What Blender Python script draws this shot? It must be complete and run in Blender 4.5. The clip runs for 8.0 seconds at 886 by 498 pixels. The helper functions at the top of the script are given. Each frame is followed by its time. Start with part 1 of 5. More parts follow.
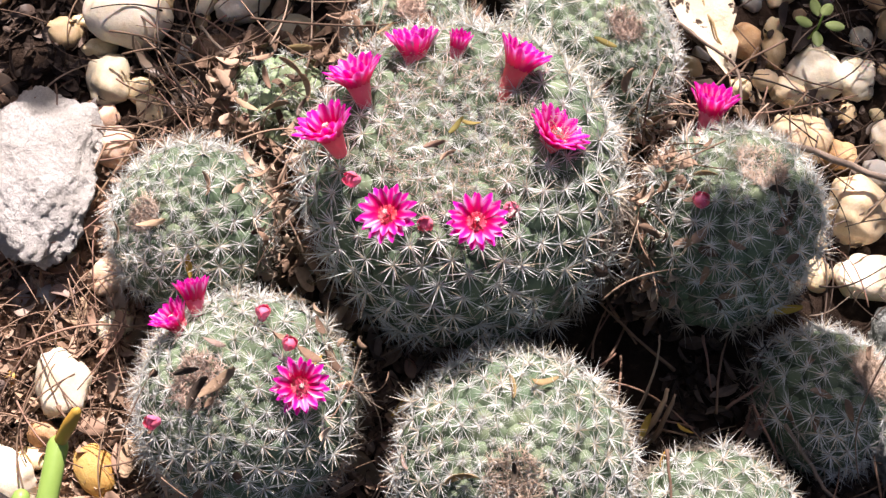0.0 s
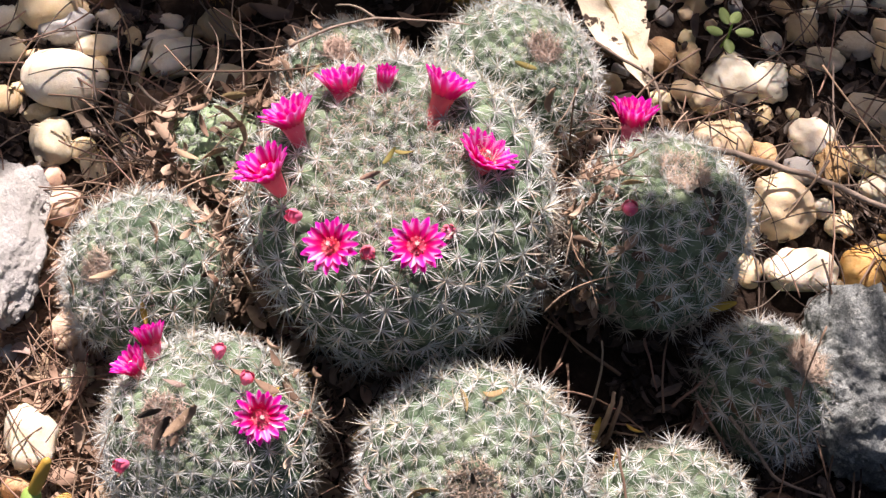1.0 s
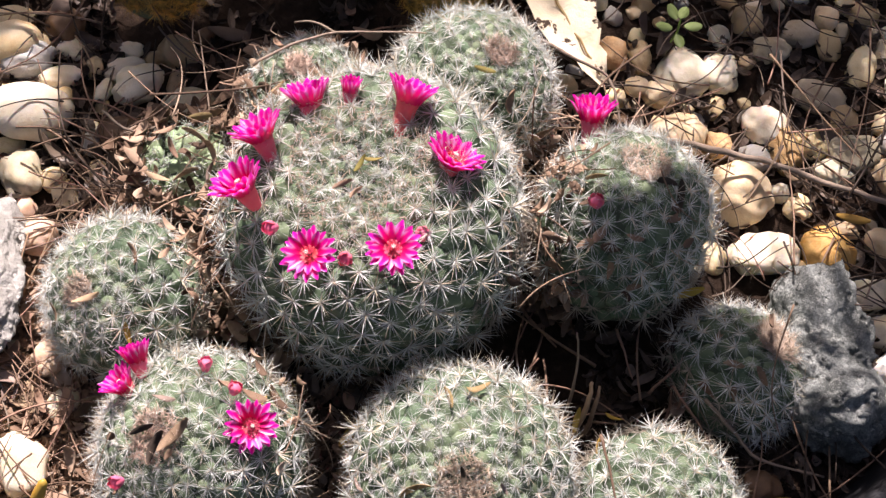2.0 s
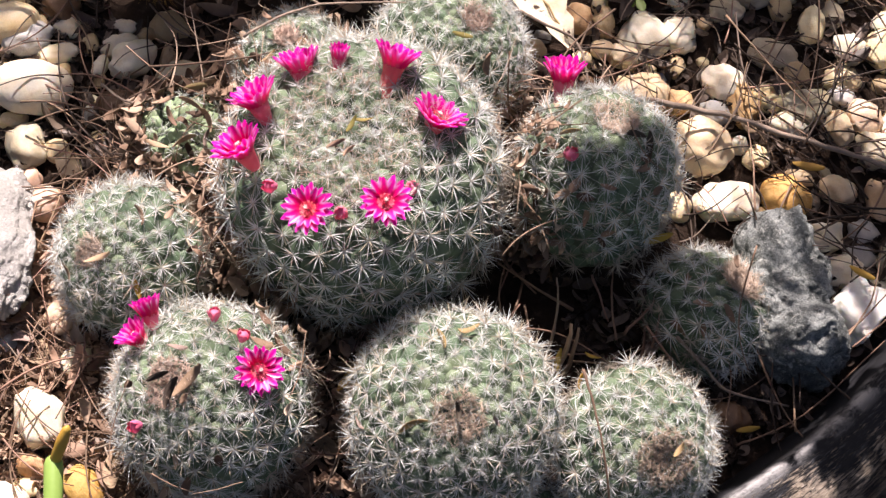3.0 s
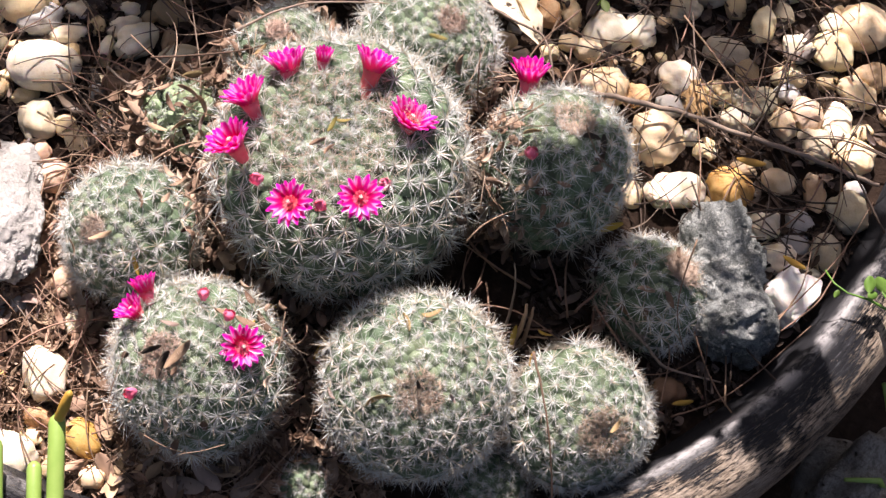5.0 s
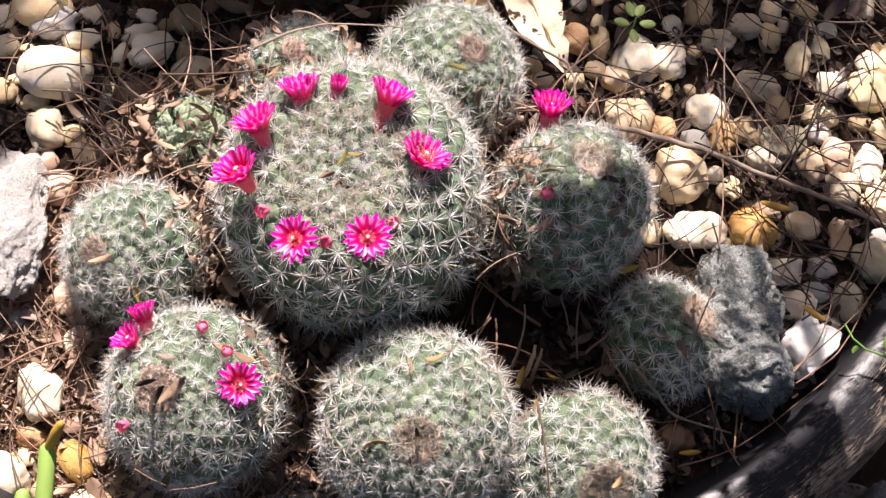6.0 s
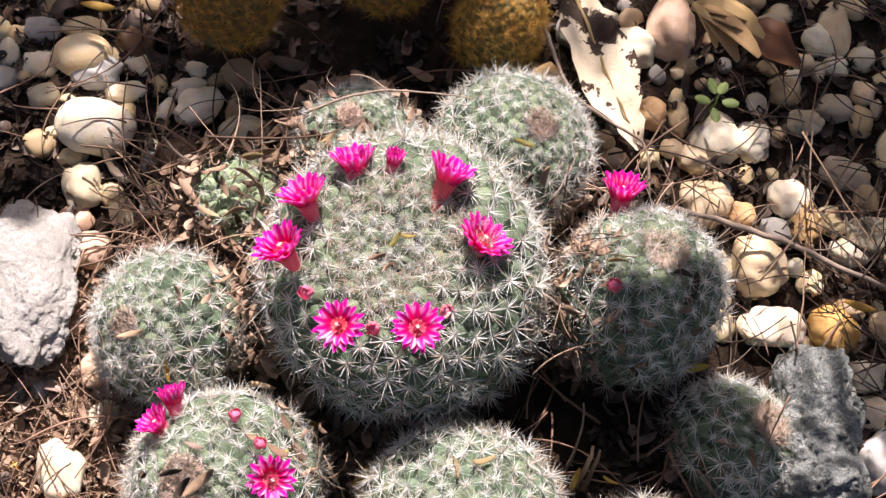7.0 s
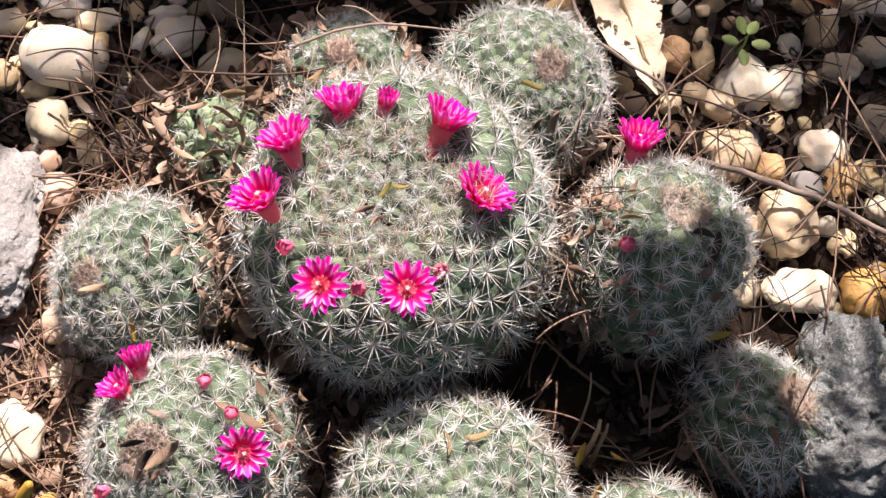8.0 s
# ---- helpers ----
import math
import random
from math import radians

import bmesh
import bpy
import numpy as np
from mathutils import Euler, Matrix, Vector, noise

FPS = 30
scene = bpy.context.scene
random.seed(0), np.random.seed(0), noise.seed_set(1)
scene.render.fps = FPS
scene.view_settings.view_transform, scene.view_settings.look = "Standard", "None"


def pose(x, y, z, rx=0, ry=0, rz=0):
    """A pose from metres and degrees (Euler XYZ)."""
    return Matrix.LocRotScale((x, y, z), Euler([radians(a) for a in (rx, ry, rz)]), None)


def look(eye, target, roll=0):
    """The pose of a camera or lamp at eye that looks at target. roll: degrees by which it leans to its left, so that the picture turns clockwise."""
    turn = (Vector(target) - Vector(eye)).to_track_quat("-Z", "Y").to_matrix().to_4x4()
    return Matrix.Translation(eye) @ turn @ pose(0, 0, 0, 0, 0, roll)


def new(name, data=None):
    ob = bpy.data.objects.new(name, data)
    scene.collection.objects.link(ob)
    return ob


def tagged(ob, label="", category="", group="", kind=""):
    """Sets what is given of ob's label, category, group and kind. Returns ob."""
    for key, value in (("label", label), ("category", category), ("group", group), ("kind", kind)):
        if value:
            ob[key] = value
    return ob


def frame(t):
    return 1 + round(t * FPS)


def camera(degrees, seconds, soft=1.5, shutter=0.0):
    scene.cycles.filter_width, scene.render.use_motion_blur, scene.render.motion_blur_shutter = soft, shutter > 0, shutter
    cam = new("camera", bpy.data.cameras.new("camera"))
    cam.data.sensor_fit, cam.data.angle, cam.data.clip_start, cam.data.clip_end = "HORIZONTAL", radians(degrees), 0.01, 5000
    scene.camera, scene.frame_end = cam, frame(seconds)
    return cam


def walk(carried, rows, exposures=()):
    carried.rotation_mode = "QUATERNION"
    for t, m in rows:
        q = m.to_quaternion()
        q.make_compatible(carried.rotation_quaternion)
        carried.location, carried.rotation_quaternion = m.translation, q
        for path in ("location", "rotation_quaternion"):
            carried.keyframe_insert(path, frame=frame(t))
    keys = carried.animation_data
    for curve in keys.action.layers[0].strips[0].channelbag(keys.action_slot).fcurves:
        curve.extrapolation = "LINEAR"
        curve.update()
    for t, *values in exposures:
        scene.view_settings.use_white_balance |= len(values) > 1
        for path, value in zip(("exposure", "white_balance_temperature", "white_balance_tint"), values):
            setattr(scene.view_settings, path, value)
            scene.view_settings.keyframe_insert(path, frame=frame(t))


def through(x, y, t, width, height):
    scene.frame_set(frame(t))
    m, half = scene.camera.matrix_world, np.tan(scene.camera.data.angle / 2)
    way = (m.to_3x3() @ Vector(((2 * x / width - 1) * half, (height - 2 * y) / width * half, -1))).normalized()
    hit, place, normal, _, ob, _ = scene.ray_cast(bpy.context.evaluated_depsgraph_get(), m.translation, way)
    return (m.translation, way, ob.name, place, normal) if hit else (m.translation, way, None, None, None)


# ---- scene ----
SECONDS = 8.0
cam = camera(26.0, SECONDS, soft=1.4)
PATH = [
    (0, (0.09392, -0.31502, 0.76908), (0.01632, 0.00339, -0.01520), 19.691),
    (0.5, (0.10182, -0.31819, 0.77866), (0.02471, 0.01073, -0.00132), 18.159),
    (1, (0.10370, -0.33108, 0.79452), (0.03510, 0.01302, 0.02032), 17.009),
    (2.5, (0.09101, -0.37447, 0.81270), (0.05247, -0.00158, 0.04984), 17.295),
    (3, (0.08753, -0.40146, 0.84514), (0.06279, -0.02826, 0.08186), 18.431),
    (3.5, (0.08765, -0.42451, 0.89734), (0.07327, -0.05557, 0.13171), 19.656),
    (4, (0.08345, -0.44176, 0.96424), (0.07519, -0.08241, 0.19398), 20.862),
    (4.5, (0.08046, -0.41627, 0.96007), (0.07813, -0.07269, 0.18261), 22.433),
    (6, (0.07000, -0.31902, 0.95443), (0.06693, -0.03391, 0.15368), 26.215),
    (6.5, (0.05869, -0.28964, 0.93726), (0.04084, -0.00745, 0.13567), 24.737),
    (7, (0.05584, -0.26861, 0.89981), (0.02491, 0.01125, 0.09780), 23.640),
    (7.5, (0.05321, -0.25276, 0.85066), (0.02866, 0.00999, 0.04266), 25.429),
    (8, (0.05808, -0.22812, 0.82680), (0.03394, 0.02087, 0.01444), 25.495),
]
walk(cam, [(t, look(eye, target, roll)) for t, eye, target, roll in PATH], [(t, e, 6680, 25) for t, e in ((0, 1.06), (0.5, 0.97), (1.0, 0.95), (2.5, 1.01), (3.5, 1.05), (4.5, 1.09), (6.0, 1.04), (7.0, 0.96), (SECONDS, 0.90))])

# ---- world and sun ----
SUN_AZ, SUN_EL = radians(-33), radians(45)
SUN = Vector((math.sin(SUN_AZ) * math.cos(SUN_EL), math.cos(SUN_AZ) * math.cos(SUN_EL), math.sin(SUN_EL)))
world = bpy.data.worlds.new("sky")
scene.world = world
world.use_nodes = True
wn = world.node_tree.nodes
sky = wn.new("ShaderNodeTexSky")
sky.sky_type, sky.sun_disc = "NISHITA", False
sky.dust_density, sky.ozone_density = 4.0, 0.6
sky.sun_elevation, sky.sun_rotation = SUN_EL, SUN_AZ % (2 * math.pi)
wn["Background"].inputs["Strength"].default_value = 0.036
world.node_tree.links.new(sky.outputs[0], wn["Background"].inputs["Color"])
sun = new("sun", bpy.data.lights.new("sun", "SUN"))
sun.data.energy, sun.data.angle, sun.data.color = 5.0, radians(0.53), (1.0, 0.945, 0.875)
sun.matrix_world = look(SUN * 6, (0, 0, 0))



# ---- materials ----
class Nodes:
    """A short way to write a node material."""

    def __init__(self, name, rough=0.6, spec=0.4):
        self.mat = bpy.data.materials.new(name)
        self.mat.use_nodes = True
        self.tree = self.mat.node_tree
        self.bsdf = self.tree.nodes["Principled BSDF"]
        self.out = self.tree.nodes["Material Output"]
        self.bsdf.inputs["Roughness"].default_value = rough
        self.bsdf.inputs["Specular IOR Level"].default_value = spec
        self.coord = self.tree.nodes.new("ShaderNodeTexCoord")
        self.info = self.tree.nodes.new("ShaderNodeObjectInfo")

    def link(self, a, b):
        self.tree.links.new(a, b)

    def put(self, node, key, value):
        if isinstance(value, (int, float)):
            node.inputs[key].default_value = value
        elif isinstance(value, tuple):
            node.inputs[key].default_value = value if len(value) != 3 or node.inputs[key].type != "RGBA" else (*value, 1)
        else:
            self.link(value, node.inputs[key])

    def noise(self, scale, detail=4.0, rough=0.55, vector=None, kind="Object"):
        n = self.tree.nodes.new("ShaderNodeTexNoise")
        n.inputs["Scale"].default_value, n.inputs["Detail"].default_value, n.inputs["Roughness"].default_value = scale, detail, rough
        self.link(vector or self.coord.outputs[kind], n.inputs["Vector"])
        return n.outputs["Fac"]

    def voronoi(self, scale, vector=None):
        n = self.tree.nodes.new("ShaderNodeTexVoronoi")
        n.inputs["Scale"].default_value = scale
        self.link(vector or self.coord.outputs["Object"], n.inputs["Vector"])
        return n.outputs["Distance"]

    def ramp(self, fac, *stops):
        n = self.tree.nodes.new("ShaderNodeValToRGB")
        el = n.color_ramp.elements
        while len(el) < len(stops):
            el.new(0.5)
        for e, (at, col) in zip(el, stops):
            e.position, e.color = at, (*((col,) * 3 if isinstance(col, (int, float)) else col), 1)
        self.link(fac, n.inputs["Fac"])
        return n.outputs["Color"]

    def mix(self, fac, a, b, blend="MIX"):
        n = self.tree.nodes.new("ShaderNodeMix")
        n.data_type, n.blend_type = "RGBA", blend
        self.put(n, 0, fac)
        self.put(n, 6, a)
        self.put(n, 7, b)
        return n.outputs[2]

    def math(self, op, a, b=0.0):
        n = self.tree.nodes.new("ShaderNodeMath")
        n.operation = op
        self.put(n, 0, a)
        self.put(n, 1, b)
        return n.outputs[0]

    def vary(self, color, amount=0.35, hue=0.03):
        """Lightness and hue that differ from object to object."""
        n = self.tree.nodes.new("ShaderNodeHueSaturation")
        r = self.info.outputs["Random"]
        self.put(n, "Value", self.math("ADD", self.math("MULTIPLY", r, amount), 1 - amount / 2))
        r2 = self.math("FRACT", self.math("MULTIPLY", r, 17.31))
        self.put(n, "Hue", self.math("ADD", self.math("MULTIPLY", r2, hue), 0.5 - hue / 2))
        self.put(n, "Color", color)
        return n.outputs["Color"]

    def bump(self, height, strength=0.5, distance=0.001):
        n = self.tree.nodes.new("ShaderNodeBump")
        n.inputs["Strength"].default_value, n.inputs["Distance"].default_value = strength, distance
        self.link(height, n.inputs["Height"])
        self.link(n.outputs["Normal"], self.bsdf.inputs["Normal"])

    def color(self, value):
        self.put(self.bsdf, "Base Color", value)
        return self

    def glow_through(self, color, amount):
        """Light that passes through a thin sheet or hair."""
        t = self.tree.nodes.new("ShaderNodeBsdfTranslucent")
        self.put(t, "Color", color)
        m = self.tree.nodes.new("ShaderNodeMixShader")
        m.inputs[0].default_value = amount
        self.link(self.bsdf.outputs[0], m.inputs[1])
        self.link(t.outputs[0], m.inputs[2])
        self.link(m.outputs[0], self.out.inputs["Surface"])


def shifted(m):
    """Object coordinates moved by a different amount for each object."""
    n = m.tree.nodes.new("ShaderNodeVectorMath")
    n.operation = "ADD"
    m.link(m.coord.outputs["Object"], n.inputs[0])
    c = m.tree.nodes.new("ShaderNodeCombineXYZ")
    for i, k in enumerate((3.1, 7.7, 5.3)):
        m.put(c, i, m.math("MULTIPLY", m.info.outputs["Random"], k))
    m.link(c.outputs[0], n.inputs[1])
    return n.outputs[0]


def stone_material(name, light, dark, stain, rough=0.42, pits=0.3):
    m = Nodes(name, rough, 0.35)
    v = shifted(m)
    base = m.mix(m.ramp(m.noise(90, 5, 0.6, v), (0.35, 0.0), (0.68, 1.0)), light, dark)
    spots = m.ramp(m.noise(130, 8, 0.78, v), (0.56, 0.0), (0.74, 0.6))
    base = m.mix(spots, base, stain)
    grain = m.noise(1500, 3, 0.6, v)
    base = m.mix(0.25, base, m.ramp(grain, (0.3, 0.45), (0.7, 1.0)), "MULTIPLY")
    m.color(m.vary(base, 0.25, 0.02))
    m.put(m.bsdf, "Roughness", m.ramp(grain, (0.2, rough - 0.1), (0.8, rough + 0.2)))
    m.bump(m.math("ADD", m.noise(420, 5, 0.65, v), m.math("MULTIPLY", grain, 0.3)), pits, 0.0015)
    m.bsdf.inputs["Subsurface Weight"].default_value, m.bsdf.inputs["Subsurface Scale"].default_value = 0.3, 0.003
    m.bsdf.inputs["Subsurface Radius"].default_value = (1.0, 0.7, 0.4)
    return m.mat


STONE = {
    "white": stone_material("white_quartz", (0.88, 0.82, 0.68), (0.83, 0.72, 0.50), (0.56, 0.39, 0.20)),
    "cream": stone_material("cream_quartz", (0.86, 0.73, 0.50), (0.79, 0.60, 0.33), (0.48, 0.28, 0.11)),
    "tan": stone_material("tan_quartz", (0.62, 0.48, 0.30), (0.50, 0.35, 0.18), (0.27, 0.16, 0.07)),
    "khaki": stone_material("khaki_quartz", (0.60, 0.54, 0.40), (0.50, 0.42, 0.27), (0.24, 0.17, 0.10)),
    "peach": stone_material("peach_quartz", (0.78, 0.60, 0.45), (0.68, 0.46, 0.30), (0.42, 0.22, 0.12)),
    "rust": stone_material("rusty_quartz", (0.60, 0.42, 0.22), (0.50, 0.28, 0.12), (0.34, 0.15, 0.05), 0.6, 0.7),
    "orange": stone_material("amber_quartz", (0.70, 0.46, 0.15), (0.58, 0.32, 0.08), (0.36, 0.17, 0.04), 0.5, 0.5),
    "marble": stone_material("marbled_grey_stone", (0.66, 0.64, 0.60), (0.50, 0.49, 0.47), (0.10, 0.095, 0.09), 0.5, 0.4),
    "chalk": stone_material("chalk_stone", (0.86, 0.85, 0.81), (0.80, 0.78, 0.72), (0.56, 0.52, 0.46), 0.7, 0.3),
    "grey": stone_material("grey_stone", (0.50, 0.48, 0.44), (0.38, 0.36, 0.33), (0.16, 0.15, 0.14)),
    "brown": stone_material("brown_stone", (0.22, 0.13, 0.07), (0.15, 0.09, 0.05), (0.08, 0.05, 0.03)),
}


def limestone_material(name, light, dark, hole, lichen, grain=0.6, relief=0.0042, pitting=1.0):
    m = Nodes(name, 0.85, 0.2)
    v = m.coord.outputs["Object"]
    big = m.noise(60, 6, 0.65, v)
    base = m.mix(m.ramp(big, (0.45, 0.0), (0.56, 1.0)), light, dark)
    base = m.mix(m.ramp(m.noise(240, 8, 0.8, v), (0.52, 0.0), (0.58, 1.0)), base, lichen)
    base = m.mix(m.ramp(m.noise(900, 4, 0.7, v), (0.40, 0.0), (0.62, grain)), base, m.mix(0.5, dark, hole))
    pit = m.ramp(m.voronoi(150, v), (0.10, 1.0), (0.32, 0.0))
    pit = m.math("MULTIPLY", pit, m.ramp(m.noise(80, 3, 0.5, v), (0.5, 0.0), (0.62, pitting)))
    m.color(m.mix(pit, base, hole))
    m.bump(m.math("SUBTRACT", m.noise(260, 8, 0.75, v), m.math("MULTIPLY", pit, 1.4)), 1.0, relief)
    return m.mat


ROCK_WHITE = limestone_material("white_limestone", (0.86, 0.845, 0.80), (0.68, 0.66, 0.61), (0.28, 0.26, 0.23), (0.74, 0.72, 0.68), 0.40, 0.0055, 0.25)
ROCK_GREY = limestone_material("grey_limestone", (0.49, 0.53, 0.51), (0.185, 0.207, 0.198), (0.045, 0.05, 0.048), (0.64, 0.67, 0.63), 0.7, 0.0055, 0.75)
ROCK_OUT = limestone_material("grey_brown_rock", (0.48, 0.46, 0.41), (0.32, 0.30, 0.26), (0.08, 0.07, 0.06), (0.22, 0.21, 0.18))


def soil_material():
    m = Nodes("dark_soil", 0.95, 0.1)
    v = m.coord.outputs["Object"]
    base = m.ramp(m.noise(140, 7, 0.7, v), (0.3, (0.018, 0.012, 0.009)), (0.55, (0.050, 0.033, 0.024)), (0.75, (0.12, 0.082, 0.058)))
    base = m.mix(m.ramp(m.noise(18, 3, 0.5, v), (0.4, 0.0), (0.65, 0.35)), base, (0.055, 0.038, 0.027))
    m.color(base)
    m.bump(m.noise(600, 6, 0.75, v), 0.9, 0.003)
    return m.mat


def plain(name, low, high, scale=400, rough=0.7, spec=0.3, vary=0.4, hue=0.04, through=0.0, bump=0.4):
    m = Nodes(name, rough, spec)
    v = shifted(m)
    base = m.mix(m.noise(scale, 4, 0.6, v), low, high)
    base = m.vary(base, vary, hue)
    m.color(base)
    if bump:
        m.bump(m.noise(scale * 2.5, 4, 0.6, v), bump, 0.0006)
    if through:
        m.glow_through(base, through)
    return m.mat


SOIL = soil_material()
LITTER = plain("dry_brown_leaf", (0.28, 0.176, 0.112), (0.58, 0.42, 0.29), 180, 0.75, 0.2, 0.9, 0.03, 0.12)
LITTER_GREY = plain("old_grey_leaf", (0.20, 0.150, 0.122), (0.42, 0.33, 0.27), 180, 0.8, 0.2, 0.8, 0.03, 0.1)
LITTER_DARK = plain("dark_litter_leaf", (0.045, 0.032, 0.025), (0.15, 0.108, 0.082), 180, 0.5, 0.4, 0.8, 0.03)
YELLOW_LEAF = plain("yellow_leaf", (0.50, 0.32, 0.04), (0.62, 0.42, 0.10), 150, 0.6, 0.3, 0.4, 0.03, 0.25)
NEEDLE = plain("brown_needle", (0.13, 0.078, 0.052), (0.34, 0.220, 0.150), 300, 0.6, 0.3, 0.9, 0.03)
STICK = plain("grey_brown_bark", (0.18, 0.140, 0.105), (0.40, 0.32, 0.25), 250, 0.85, 0.2, 0.3, 0.02, 0.0, 0.8)
FRESH = plain("fresh_green_leaf", (0.12, 0.26, 0.04), (0.22, 0.40, 0.08), 120, 0.45, 0.4, 0.3, 0.02, 0.35)
STEM = plain("green_succulent_stem", (0.20, 0.33, 0.06), (0.31, 0.44, 0.11), 150, 0.4, 0.4, 0.15, 0.02, 0.0, 0.15)
STEM_TIP = plain("reddish_stem_tip", (0.58, 0.26, 0.04), (0.40, 0.32, 0.06), 120, 0.45, 0.4, 0.1, 0.02, 0.0, 0.15)
SPINE = plain("white_spine", (0.74, 0.775, 0.745), (0.87, 0.895, 0.88), 200, 0.5, 0.3, 0.25, 0.02, 0.22, 0.0)
SPINE_TAN = plain("tan_spine", (0.58, 0.48, 0.34), (0.80, 0.73, 0.60), 200, 0.5, 0.3, 0.3, 0.02, 0.3, 0.0)
SPINE_OLD = plain("weathered_grey_spine", (0.34, 0.29, 0.23), (0.56, 0.51, 0.43), 200, 0.7, 0.2, 0.4, 0.02, 0.25, 0.0)
GOLD = plain("golden_spine", (0.66, 0.38, 0.07), (0.80, 0.54, 0.16), 200, 0.5, 0.3, 0.3, 0.02, 0.3, 0.0)
WOOL = plain("white_wool", (0.70, 0.68, 0.62), (0.82, 0.80, 0.75), 900, 0.9, 0.1, 0.15, 0.01, 0.3, 0.0)
CROWN = plain("brown_crown_hair", (0.42, 0.30, 0.23), (0.70, 0.57, 0.47), 500, 0.8, 0.1, 0.3, 0.02, 0.25, 0.0)
FLESH = plain("grey_green_cactus_skin", (0.070, 0.115, 0.066), (0.155, 0.22, 0.130), 350, 0.55, 0.35, 0.35, 0.04, 0.0, 0.3)
FLESH_YOUNG = plain("pale_green_cactus_skin", (0.115, 0.172, 0.095), (0.235, 0.305, 0.185), 500, 0.6, 0.3, 0.35, 0.04, 0.0, 0.3)
FLESH_FRESH = plain("bright_green_cactus_skin", (0.19, 0.29, 0.15), (0.36, 0.45, 0.27), 400, 0.5, 0.4, 0.3, 0.03, 0.0, 0.3)
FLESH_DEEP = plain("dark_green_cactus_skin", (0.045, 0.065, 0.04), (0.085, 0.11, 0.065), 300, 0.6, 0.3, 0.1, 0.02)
FLESH_GOLD = plain("olive_cactus_skin", (0.12, 0.09, 0.03), (0.22, 0.16, 0.05), 300, 0.6, 0.3, 0.1, 0.02)


def petal_material():
    m = Nodes("magenta_petal", 0.33, 0.6)
    sep = m.tree.nodes.new("ShaderNodeSeparateXYZ")
    m.link(m.coord.outputs["Generated"], sep.inputs[0])
    along = sep.outputs["X"]
    across = m.math("ABSOLUTE", m.math("SUBTRACT", sep.outputs["Y"], 0.5))
    body = m.ramp(along, (0.0, (0.80, 0.025, 0.14)), (0.3, (0.90, 0.006, 0.28)), (0.75, (0.91, 0.012, 0.50)), (1.0, (0.88, 0.020, 0.60)))
    edge = m.ramp(m.math("MULTIPLY", across, m.ramp(along, (0.25, 0.3), (0.6, 1.0))), (0.16, 0.0), (0.40, 0.85))
    body = m.mix(edge, body, (0.94, 0.56, 0.95))
    streak = m.tree.nodes.new("ShaderNodeCombineXYZ")
    m.put(streak, 0, m.math("MULTIPLY", along, 1.2))
    m.put(streak, 1, m.math("MULTIPLY", sep.outputs["Y"], 14.0))
    body = m.mix(m.ramp(m.noise(1.0, 3, 0.6, streak.outputs[0]), (0.45, 0.0), (0.75, 0.16)), body, (0.70, 0.0, 0.24))
    body = m.vary(body, 0.25, 0.02)
    m.color(body)
    m.glow_through(body, 0.5)
    return m.mat


PETAL = petal_material()
TUBE = plain("pink_flower_tube", (0.84, 0.10, 0.22), (0.86, 0.24, 0.27), 350, 0.5, 0.4, 0.2, 0.03, 0.25, 0.2)
BUD = plain("red_bud", (0.80, 0.07, 0.24), (0.88, 0.34, 0.42), 350, 0.5, 0.4, 0.3, 0.03, 0.2, 0.2)
STAMEN = plain("pink_stamen", (0.80, 0.03, 0.14), (0.86, 0.14, 0.20), 1200, 0.6, 0.3, 0.2, 0.02, 0.2, 0.2)
STIGMA = plain("pale_stigma", (0.84, 0.62, 0.60), (0.88, 0.78, 0.70), 900, 0.6, 0.3, 0.1, 0.01, 0.2, 0.0)


